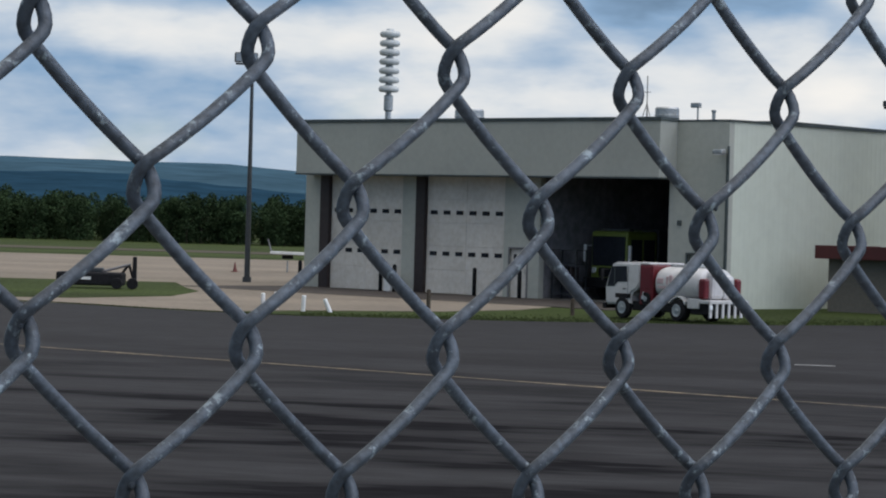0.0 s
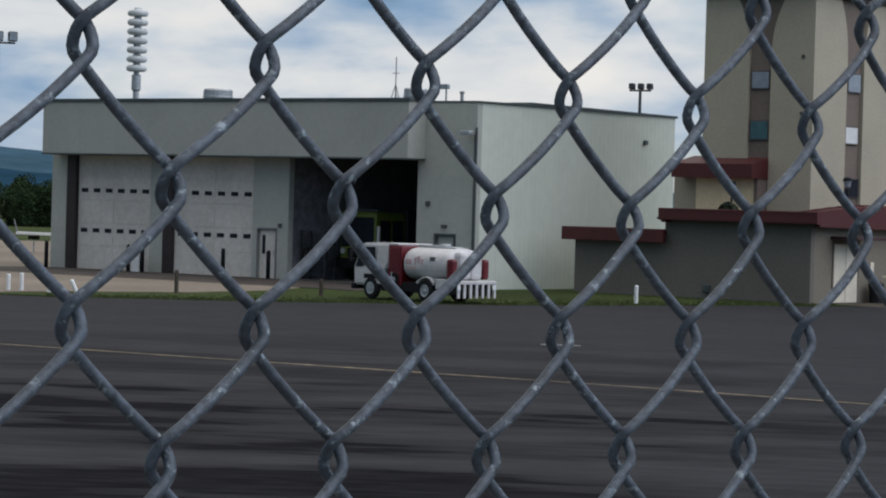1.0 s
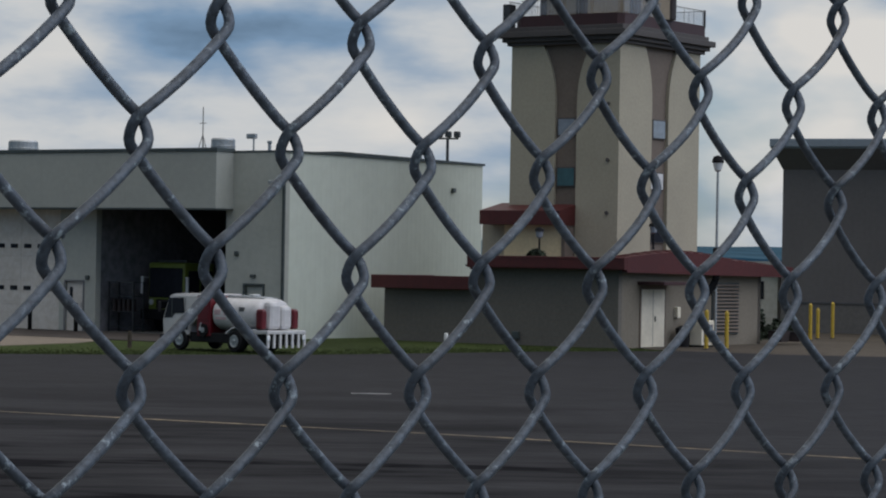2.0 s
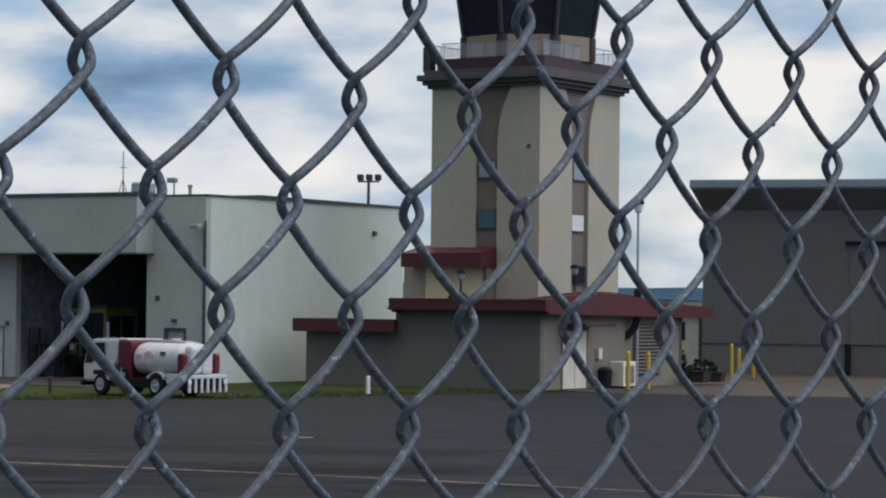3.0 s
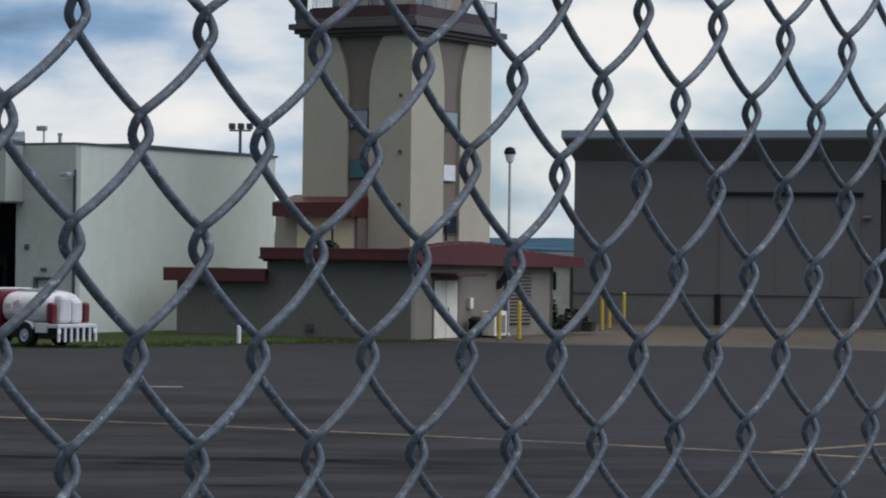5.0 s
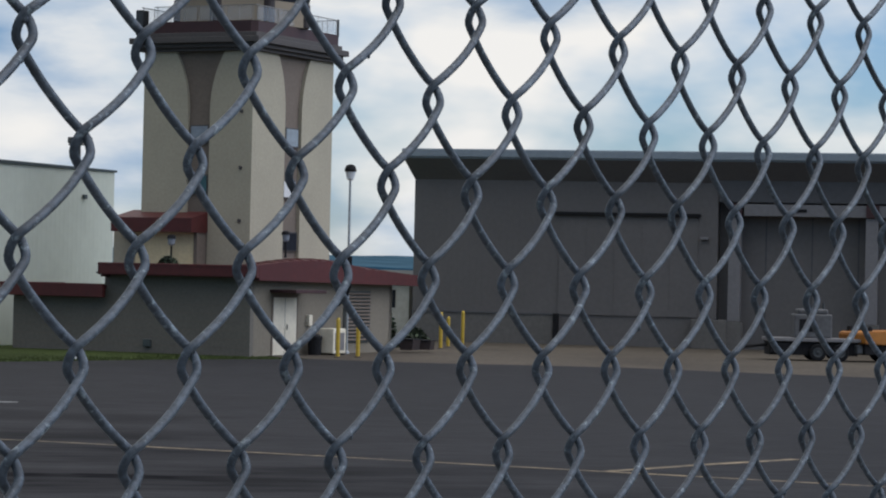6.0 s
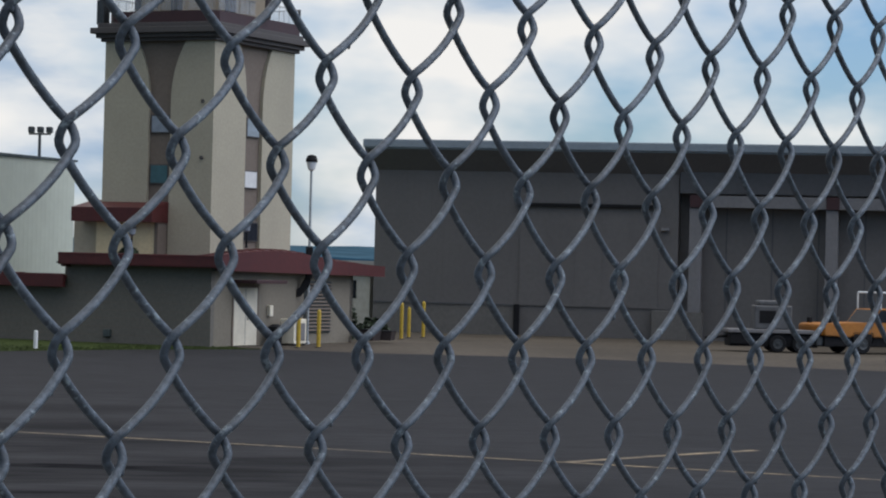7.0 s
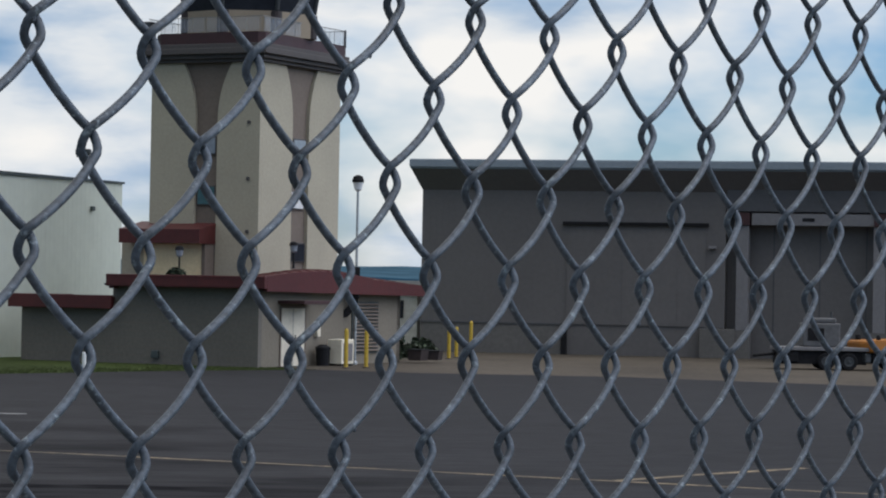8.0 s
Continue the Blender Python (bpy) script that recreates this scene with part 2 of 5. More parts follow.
M_RED = mat("dark_red_metal_roof", (0.075, 0.0105, 0.0105), 0.55, 0, 0.12, 5, 0.2, 0.5, 0.08)
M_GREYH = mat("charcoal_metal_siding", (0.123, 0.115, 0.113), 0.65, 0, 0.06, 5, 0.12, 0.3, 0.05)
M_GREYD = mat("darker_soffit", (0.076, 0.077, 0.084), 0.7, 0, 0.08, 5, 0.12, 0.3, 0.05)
M_GREYB = mat("grey_blue_roof_edge", (0.23, 0.27, 0.31), 0.5, 0.1, 0.06, 5, 0.12, 0.3, 0.05)
M_PLINTH = mat("plinth_block", (0.132, 0.125, 0.118), 0.9, 0, 0.1, 6, 0.15, 0.4, 0.2)
M_PILASTER = mat("light_grey_steel", (0.178, 0.172, 0.178), 0.6, 0, 0.08, 6, 0.15, 0.4, 0.1)
M_DUSTY = mat("dusty_white_vehicle_paint", (0.56, 0.55, 0.55), 0.4, 0, 0.06, 5, 0.18, 1.4, 0.03)
M_WHITE = mat("white_paint", (0.72, 0.72, 0.71), 0.4, 0, 0.05, 6, 0.12, 1.2, 0.04)
M_CREAM = mat("cream_door_paint", (0.74, 0.68, 0.55), 0.45, 0, 0.05, 6, 0.15, 1.2, 0.04)
M_TRUCKRED = mat("red_vehicle_paint", (0.125, 0.008, 0.014), 0.35, 0, 0.1, 5, 0.2, 1.5, 0.03)
M_PINK = mat("faded_red_lettering", (0.55, 0.40, 0.41), 0.5, 0, 0.1, 6, 0.2, 2, 0.03)
M_LIME = mat("lime_yellow_paint", (0.20, 0.25, 0.045), 0.4, 0, 0.08, 5, 0.15, 1.5, 0.03)
M_ORANGE = mat("orange_yellow_paint", (0.38, 0.145, 0.014), 0.5, 0, 0.1, 5, 0.2, 1.5, 0.03)
M_BOLLARD = mat("yellow_bollard_paint", (0.52, 0.355, 0.035), 0.5, 0, 0.12, 8, 0.2, 2, 0.06)
M_GREYM = mat("grey_machine_paint", (0.10, 0.10, 0.105), 0.6, 0, 0.12, 6, 0.2, 1.5, 0.08)
M_CONE = mat("orange_cone_plastic", (0.13, 0.035, 0.028), 0.6, 0, 0.1, 8, 0.1, 2, 0.05)
M_BARK = mat("bark", (0.07, 0.055, 0.04), 0.95, 0, 0.3, 8, 0.2, 2, 0.5)
M_LEAF = mat("leaves", (0.046, 0.076, 0.034), 0.9, 0, 0.15, 0.6, 0.35, 0.3, 0, island=0.12, rand=0.3, spec=0.05)
M_BUSH = mat("shrub_leaves", (0.036, 0.055, 0.027), 0.8, 0, 0.3, 3, 0.3, 0.6, 0, island=0.5)
M_MAROON = mat("dark_maroon_edge", (0.042, 0.014, 0.016), 0.6, 0, 0.1, 6, 0.15, 1, 0.08)
def pane_mat(name, col, alpha):
    m = mat(name, col, 0.25, 0, 0.05, 6, 0.05, 1, 0)
    m.node_tree.nodes["Principled BSDF"].inputs["Alpha"].default_value = alpha
    return m


M_RAILGLASS = pane_mat("pale_rail_glazing", (0.55, 0.60, 0.66), 0.14)
M_GLASS = mat("dark_window_glass", (0.024, 0.027, 0.035), 0.18, 0, 0.1, 4, 0.1, 1, 0, spec=0.1)
M_RAIL = mat("thin_rail_steel", (0.26, 0.25, 0.235), 0.6, 0.2, 0.1, 10, 0.1, 2, 0.05)
M_GLASS_L = mat("pale_window_glass", (0.24, 0.27, 0.31), 0.1, 0, 0.1, 4, 0.1, 1, 0)
M_GLASS_T = mat("teal_window_glass", (0.05, 0.11, 0.12), 0.1, 0, 0.1, 4, 0.1, 1, 0)
M_LAMPLENS = mat("lamp_lens", (0.7, 0.72, 0.74), 0.3, 0, 0.05, 6, 0.05, 2, 0)
# ridge and hill blues: the haze of distance is put into the base colour
M_RIDGE = mat("hazed_near_forest_ridge", (0.020, 0.050, 0.080), 1.0, 0, 0.2, 0.02, 0.2, 0.004, 0, spec=0.0)
M_HILL = mat("hazed_distant_forest_hill", (0.050, 0.096, 0.132), 1.0, 0, 0.2, 0.012, 0.2, 0.002, 0, spec=0.0)


# ---- mesh helpers ----
def box(bm, x0, x1, y0, y1, z0, z1, bevel=0.0):
    r = bmesh.ops.create_cube(bm, size=1.0, matrix=Matrix.LocRotScale(((x0 + x1) / 2, (y0 + y1) / 2, (z0 + z1) / 2), None, (abs(x1 - x0), abs(y1 - y0), abs(z1 - z0))))
    if bevel:
        es = list({ed for v in r["verts"] for ed in v.link_edges})
        bmesh.ops.bevel(bm, geom=es, offset=bevel, segments=2, affect="EDGES", profile=0.5)
    return bm


def rod(bm, p, q, r, r2=None, n=12):
    p, q = Vector(p), Vector(q)
    m = Matrix.Translation((p + q) / 2) @ (q - p).to_track_quat("Z", "Y").to_matrix().to_4x4()
    bmesh.ops.create_cone(bm, cap_ends=True, segments=n, radius1=r, radius2=r if r2 is None else r2, depth=(q - p).length, matrix=m)
    return bm


def prism(bm, pts, along, depth):
    """A flat outline, given as 3D points, pushed along a direction."""
    d = Vector(along).normalized() * depth
    vs = [bm.verts.new(p) for p in pts]
    f = bm.faces.new(vs)
    ex = bmesh.ops.extrude_face_region(bm, geom=[f])
    bmesh.ops.translate(bm, verts=[v for v in ex["geom"] if isinstance(v, bmesh.types.BMVert)], vec=d)
    bmesh.ops.recalc_face_normals(bm, faces=bm.faces)
    return bm


def lathe(bm, prof, n=20, centre=(0, 0)):
    """A turned form from (radius, height) pairs."""
    rings = [[bm.verts.new((centre[0] + max(r, 1e-4) * math.cos(2 * math.pi * k / n), centre[1] + max(r, 1e-4) * math.sin(2 * math.pi * k / n), z)) for k in range(n)] for r, z in prof]
    for a_, b_ in zip(rings, rings[1:]):
        for k in range(n):
            bm.faces.new((a_[k], a_[(k + 1) % n], b_[(k + 1) % n], b_[k]))
    bm.faces.new(rings[0][::-1])
    bm.faces.new(rings[-1])
    return bm


def B():
    return bmesh.new()


def mesh_of(name, bm, material, smooth=False):
    me = bpy.data.meshes.new(name)
    if smooth:
        for f in bm.faces:
            f.smooth = True
    bm.to_mesh(me)
    bm.free()
    me.materials.append(material)
    return me


def part(name, bm, material, parent, label="", smooth=False):
    ob = new(name, mesh_of(name, bm, material, smooth))
    ob.parent = parent
    if label:
        ob["label"] = label
    return ob


def thing(name, label, category, m=None, group="", kind=""):
    ob = new(name)
    ob.empty_display_size = 0.2
    if m is not None:
        ob.matrix_basis = m
    return tagged(ob, label, category, group, kind)


def solid(name, bm, material, label, category, m=None, group="", kind="", smooth=False):
    ob = new(name, mesh_of(name, bm, material, smooth))
    if m is not None:
        ob.matrix_basis = m
    return tagged(ob, label, category, group, kind)


# ---- ground ----
def ground_height(x, y):
    """Flat field; a bank rises to the fence."""
    d = -0.764 * (x + 0.1977) + 0.645 * (y - 0.6274)
    k = min(1.0, max(0.0, (9.0 - abs(d)) / 8.5)) if abs(y) < 60 and abs(x) < 60 else 0.0
    return 1.45 * k * k * (3 - 2 * k)


xs = sorted(set([-4500, -2500, -1200, -600, -300, -150, -80] + [i * 2.5 for i in range(-24, 25)] + [80, 150, 300, 600, 1200, 2500, 4500]))
ys = sorted(set([-4500, -2500, -1200, -600, -300, -150, -80] + [i * 2.5 for i in range(-24, 25)] + [80, 100, 150, 300, 600, 1200, 2500, 4500]))
bm = B()
gv = [[bm.verts.new((x, y, ground_height(x, y))) for y in ys] for x in xs]
for i in range(len(xs) - 1):
    for j in range(len(ys) - 1):
        bm.faces.new((gv[i][j], gv[i + 1][j], gv[i + 1][j + 1], gv[i][j + 1]))
solid("ground", bm, M_GRASS, "mown green and brown grass airfield ground", "ground", kind="structure", smooth=True)


def sheet(name, pts, z, material, label, category):
    bm = B()
    prism(bm, [(x, y, z) for x, y in pts], (0, 0, -1), 0.3)
    return solid(name, bm, material, label, category, kind="structure")


sheet("apron", [(-60, 12), (-70, 80), (-30, 85.2), (-25.4, 83.6), (-21.4, 81.1), (-19.3, 80.3), (-16.4, 79.4), (-9.7, 81.2), (-3, 84.4), (0, 87), (4.5, 91.2), (9.5, 94.4), (12.5, 92.6), (19.8, 91.3), (26.4, 86.2), (40, 76), (70, 60), (70, -10), (30, 22), (11, 12.5), (0, 14), (-18, -10)], 0.02, M_ASPHALT,
      "dark worn asphalt apron with faded lines", "apron")
sheet("forecourt", [(-12.6, 106.2), (-10.2, 100), (-11.4, 92), (-13.5, 87.6), (-17.0, 84.8), (-18.4, 83.0), (-19.3, 81.2), (-21.4, 81.9), (-25.4, 84.5), (-30, 86.2), (-70, 90), (-90, 150), (-62, 176), (-18, 182), (-24, 119)], 0.02, M_CONC,
      "pale brown concrete forecourt before the fire station", "paving")
sheet("grass_island", [(-60, 92.5), (-28.4, 87.9), (-26.4, 88.9), (-24.3, 94), (-25, 101), (-26.5, 105), (-29, 113), (-64, 106)], 0.03, M_GRASS,
      "green grass island amid the concrete", "grass")
sheet("far_taxiway", [(-120, 196), (-40, 205), (-40, 216), (-120, 208)], 0.02, M_RAMP, "distant grey taxiway strip in the field", "taxiway")
sheet("ramp", [(8.0, 98.0), (8.6, 95.4), (11.0, 92.6), (12.8, 91.2), (19.2, 90.4), (25.8, 85.4), (39.5, 75.2), (75, 56), (80, 120), (42, 130), (17.5, 127), (14.5, 112)], 0.015, M_RAMP,
      "pale brown concrete ramp before the charcoal hangar", "paving")


def stripe(name, pts, width, material, label):
    """A painted line that follows the points."""
    bm = B()
    prev = None
    for k, (x, y) in enumerate(pts):
        a_ = Vector(pts[max(0, k - 1)]); b_ = Vector(pts[min(len(pts) - 1, k + 1)])
        t_ = (b_ - a_).normalized()
        nrm = Vector((-t_.y, t_.x)) * width / 2
        cur = [bm.verts.new((x + s_ * nrm.x, y + s_ * nrm.y, 0.024)) for s_ in (-1, 1)]
        if prev:
            bm.faces.new((prev[0], cur[0], cur[1], prev[1]))
        prev = cur
    return solid(name, bm, material, label, "line", kind="structure")


stripe("yellow_line", [(-30, 63.4), (-17, 56.1), (-9.83, 52.2), (-5.28, 49.7), (0.5, 46.6), (4.93, 43.8), (8.7, 41.3), (16, 36.6)], 0.16, M_YELLOW_LINE, "faded yellow taxi line painted on asphalt")
stripe("yellow_line", [(8.9, 41.3), (10.8, 43.0), (12.9, 44.7)], 0.22, M_YELLOW_LINE, "yellow branch line painted on asphalt")
stripe("white_mark", [(-1.3, 60.3), (-0.4, 60.3)], 0.35, M_WHITE_LINE, "short worn white mark on asphalt")

# ---- chain-link fence ----
FO, EU, EV = Vector((-0.1977, 0.6274, 3.0479)), Vector((0.04349, 0.05156, -0.00136)), Vector((0.00048, 0.00148, 0.07717))
EU_N = EU.normalized()
FN = Vector((EU.y, -EU.x, 0)).normalized()       # towards the camera's side
if FN.dot(-FO + Vector((0, 0, FO.z))) < 0:
    FN = -FN
WIRE_R = 0.00178


# slack of the old fence in millimetres, along it, upwards and towards the path: waves along the run, their change with height
SLACK_ALONG = (1.61, -1.68, 0.29, 3.42, -0.21, 0.75, -0.14, 0.89, 1.83, -0.48, -2.05, 0.59, 1.77, 0.99)
SLACK_UP = (-0.67, -1.12, 1.88, -0.07, 0.26, -0.05, -0.08, -0.03, 0.72, 0.22, 0.00, 0.50, 0.42, 0.12)
SLACK_OUT = (-0.45, 1.58, 0.87, -2.34, 1.07, -0.56, 0.76, -0.68, -1.43, 0.52, 1.47, -0.91, -1.30, -0.44)


def lattice(u, v):
    """Where the knot (u, v) sits, with the slack of old fence."""
    q, h = math.acos(max(-1.0, min(1.0, (u - 9) / 10))), max(-2.0, min(1.5, v))
    waves = [math.cos(k * q) for k in range(8)]
    waves += [w_ * h for w_ in waves[:4]] + [w_ * h * h for w_ in waves[:2]]
    along, up, out = (0.001 * sum(a_ * w_ for a_, w_ in zip(s_, waves)) for s_ in (SLACK_ALONG, SLACK_UP, SLACK_OUT))
    return FO + u * EU + v * EV + EU_N * along + Vector((0, 0, up)) + FN * out


DRIPS = []            # where beads of zinc hang on the wires


def wire_mesh(col, v_lo, v_hi):
    """One wire: a flattened spiral that hooks into its neighbours at each bend."""
    pts = []
    k = math.ceil(v_lo * 2)
    while k <= v_hi * 2:
        left = (k + col) % 2 == 0
        knot = lattice((col if left else col + 1) / 2, k / 2)
        nxt = lattice((col + 1 if left else col) / 2, (k - 1) / 2)
        pts.append((k, left, knot, nxt))
        k += 1
    pts = pts[::-1]
    line = []
    up = Vector((0, 0, 1))
    for k, left, knot, nxt in pts:
        out = -EU_N if left else EU_N
        d0 = 0.0029 if left else -0.0029
        ap, hc, swing = 0.0017, 0.0058, 0.0018
        for ang in (90, 65, 40, 15, -10, -35, -60, -85):
            a_ = radians(ang)
            line.append(knot + out * (ap * (math.cos(a_) * 1.15 - 0.1)) + up * hc * math.sin(a_) + FN * (d0 * math.sin(a_) - (swing if left else -swing) * math.cos(a_)))
        start, end = knot - up * hc, nxt + up * hc
        dv = -d0
        e_ = max(0.0, min(1.0, (col / 2 - 4.5) / 4.0))
        bow = (0.04 + 0.055 * e_ * e_ * (3 - 2 * e_)) * (0.6 if left else 1.0)      # the western stretch is pulled straighter
        for q in (0.1, 0.22, 0.36, 0.5, 0.64, 0.78, 0.9):
            lateral = q - bow * math.sin(math.pi * q)
            mid = start.lerp(end, q)
            side = EU_N * ((end - start).dot(EU_N) * (lateral - q))
            line.append(mid + side + FN * dv * (1 + 0.25 * math.sin(math.pi * q)))
    P_ = np.array(line)
    for _ in range(2):
        P_[1:-1] = 0.25 * P_[:-2] + 0.5 * P_[1:-1] + 0.25 * P_[2:]
    tan = np.gradient(P_, axis=0)
    tan /= np.linalg.norm(tan, axis=1)[:, None]
    nn = np.array(FN)
    e1 = np.cross(tan, nn)
    e1 /= np.linalg.norm(e1, axis=1)[:, None]
    e2 = np.cross(e1, tan)
    bead = random.Random(300 + col)
    for i in range(8, len(P_) - 8):
        if bead.random() < 0.012:
            DRIPS.append((col, Vector(P_[i]) + Vector((0, 0, -0.85 * WIRE_R)) + FN * bead.uniform(0, 0.6) * WIRE_R, bead.uniform(0.6, 1.2)))
    S = 10
    th = np.arange(S) * 2 * np.pi / S
    V_ = (P_[:, None, :] + WIRE_R * (np.cos(th)[None, :, None] * e1[:, None, :] + np.sin(th)[None, :, None] * e2[:, None, :])).reshape(-1, 3)
    m_ = len(P_)
    i_ = np.arange(m_ - 1)[:, None] * S
    s_ = np.arange(S)[None, :]
    F_ = np.stack([i_ + s_, i_ + (s_ + 1) % S, i_ + S + (s_ + 1) % S, i_ + S + s_], axis=2).reshape(-1, 4)
    me = bpy.data.meshes.new("wire")
    me.from_pydata(V_.tolist(), [], F_.tolist())
    me.polygons.foreach_set("use_smooth", [True] * len(me.polygons))
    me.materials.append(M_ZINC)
    return me


fence = thing("chain_link_fence", "weathered grey galvanised chain-link fence of diamond mesh", "fence")
for col in range(-8, 64):
    w_ob = new("wire", wire_mesh(col, -20.5, 7.5))
    w_ob.parent = fence
    for _, place, size in [d for d in DRIPS if d[0] == col and abs(d[1].z - 3.0) < 0.16]:
        if not bpy.data.meshes.get("zinc_drip"):
            bm = B()
            bmesh.ops.create_icosphere(bm, subdivisions=1, radius=1.0)
            mesh_of("zinc_drip", bm, M_ZINC, True)
        drip = new("zinc_drip", bpy.data.meshes["zinc_drip"])
        drip.parent = w_ob
        drip.location, drip.scale = place, (0.0011 * size, 0.0011 * size, 0.0017 * size)

# unseen gravel strip at the fence's foot, added to bounce light onto the wires
bm = B()
along, across = Vector((0.645, 0.764)), Vector((-0.764, 0.645))
foot = Vector((-0.1977, 0.6274))
gv = []
for i in range(-16, 17):
    row = []
    for j in range(-6, 7):
        p_ = foot + along * i * 0.75 + across * (j * 0.55 + 0.12 * noise.noise((i * 0.7, j * 0.7, 2.2)))
        row.append(bm.verts.new((p_.x, p_.y, ground_height(p_.x, p_.y) + 0.05)))
    gv.append(row)
for a_, b_ in zip(gv, gv[1:]):
    for k in range(12):
        bm.faces.new((a_[k], b_[k], b_[k + 1], a_[k + 1]))
bmesh.ops.recalc_face_normals(bm, faces=bm.faces)
solid("gravel_strip", bm, M_GRAVEL, "unseen grey gravel strip added to bounce light onto the fence", "gravel", kind="structure", smooth=True)

# ---- fire station ----
HG = pose(-4.80, 100.39, 0, 0, 0, -35)
fs = thing("fire_station", "pale grey metal fire station with overhead doors, one bay open", "building", HG)
H_TOP = 7.06
for x0, x1, z0, z1 in ((-22.8, -21.85, 0, 4.85), (-16.94, -16.14, 0, 4.85), (-11.2, -10.9, 0, 4.85), (-10.9, -9.9, 1.98, 4.85), (-9.9, -9.3, 0, 4.85),
                       (-2.78, -1.86, 0, 4.85), (-1.86, -0.91, 2.0, 4.85), (-0.91, 0, 0, 4.85), (-22.8, 0, 4.85, H_TOP)):
    part("wall_panel", box(B(), x0, x1, 0, 0.3, z0, z1), M_FRONT, fs, "grey front wall panel")
bm = box(B(), -0.25, 0, 0.3, 13.05, 0, H_TOP)
side = part("side_wall", bm, M_SIDING, fs, "pale ribbed metal side wall")
for k in range(42):
    y = 0.45 + k * 0.3
    bm = prism(B(), [(0, y, 0.12), (0.005, y + 0.05, 0.12), (0.005, y + 0.07, 0.12), (0, y + 0.12, 0.12)], (0, 0, 1), H_TOP - 0.2)
    part("rib", bm, M_SIDING, side)
part("side_wall", box(B(), -22.8, -22.55, 0.3, 13.05, 0, H_TOP), M_SIDING, fs)
part("back_wall", box(B(), -22.8, 0, 13.05, 13.3, 0, H_TOP), M_SIDING, fs)
part("roof", prism(B(), [(0.06, -0.02, H_TOP), (0.06, 3.3, H_TOP + 0.02), (0.06, 3.33, H_TOP + 0.10), (0.06, 13.4, H_TOP + 0.02), (0.06, 13.4, H_TOP - 0.07), (0.06, -0.02, H_TOP - 0.07)], (-1, 0, 0), 22.92), M_TRIM, fs, "dark flat roof with thin edge trim")
fas = part("fascia", box(B(), -22.35, -2.45, -1.05, 0, 4.85, H_TOP - 0.06, 0.02), M_FASCIA, fs, "deep plain grey metal fascia over the doors")
part("edge_trim", box(B(), -22.4, -2.4, -1.1, 0.0, H_TOP - 0.06, H_TOP + 0.07), M_TRIM, fas, "dark metal edge trim")
part("soffit_trim", box(B(), -22.38, -2.42, -1.08, -0.02, 4.80, 4.85), M_TRIM, fas)
for k in range(1, 9):
    part("panel_seam", box(B(), -22.35 + k * 2.21, -22.335 + k * 2.21, -1.056, -1.04, 4.9, H_TOP - 0.1), M_FASCIA, fas)
for x0, x1 in ((-21.85, -21.31), (-16.14, -15.63)):
    part("door_jamb", box(B(), x0, x1, -0.06, 0.28, 0, 4.85, 0.015), M_JAMB, fs, "dark maroon steel door jamb")


def overhead_door(x0, x1, mid):
    """A sectional door: two leaves of five panels, two rows of small windows."""
    d = part("overhead_door", box(B(), x0, x1, 0.17, 0.25, 0.02, 4.85), M_DOORWHITE, fs, "white sectional overhead door with small windows")
    zs = [0.03, 1.0, 1.97, 2.93, 3.89, 4.84]
    for a_, b_ in ((x0, mid), (mid, x1)):
        for z0, z1 in zip(zs, zs[1:]):
            part("panel", box(B(), a_ + 0.005, b_ - 0.005, 0.13, 0.17, z0 + 0.005, z1 - 0.005, 0.006), M_DOORWHITE, d)
    n = 6
    for zc in (1.66, 3.34):
        for k in range(n):
            xc = x0 + (x1 - x0) * (k + 0.55) / (n + 0.1)
            win = part("window", box(B(), xc - 0.19, xc + 0.19, 0.105, 0.135, zc - 0.085, zc + 0.085, 0.01), M_BLACK, d, "small dark window")
            part("pane", box(B(), xc - 0.15, xc + 0.15, 0.098, 0.107, zc - 0.055, zc + 0.055), M_GLASS, win)


overhead_door(-21.31, -16.94, -19.2)
overhead_door(-15.63, -11.2, -13.4)
pd = part("personnel_door", box(B(), -10.86, -9.94, 0.08, 0.14, 0.02, 1.95, 0.01), M_DOORWHITE, fs, "white steel personnel door")
part("door_frame", prism(B(), [(-10.93, 0, 0), (-10.93, 0, 2.03), (-9.87, 0, 2.03), (-9.87, 0, 0), (-9.94, 0, 0), (-9.94, 0, 1.96), (-10.86, 0, 1.96), (-10.86, 0, 0)], (0, -1, 0), 0.03), M_PILASTER, pd)
part("vision_panel", box(B(), -10.7, -10.55, 0.06, 0.083, 1.0, 1.75), M_GLASS, pd, "narrow dark glass panel")
part("handle", rod(B(), (-10.05, 0.03, 0.95), (-10.05, 0.03, 1.15), 0.015), M_STEEL, pd)
sd = part("personnel_door", box(B(), -1.8, -0.97, 0.1, 0.16, 0.02, 1.96, 0.01), M_FRONT, fs, "grey steel personnel door")
part("door_frame", prism(B(), [(-1.9, 0, 0), (-1.9, 0, 2.06), (-0.87, 0, 2.06), (-0.87, 0, 0), (-0.95, 0, 0), (-0.95, 0, 1.98), (-1.82, 0, 1.98), (-1.82, 0, 0)], (0, -1, 0), 0.04), M_TRIM, sd)
part("wall_light", box(B(), -1.52, -1.3, -0.12, 0, 2.28, 2.4, 0.02), M_TRIM, fs)
part("junction_box", box(B(), -2.32, -2.14, -0.09, 0, 3.08, 3.27, 0.02), M_TRIM, fs)
part("wall_light", box(B(), -9.76, -9.62, -0.12, 0, 2.05, 2.22, 0.02), M_TRIM, fs)
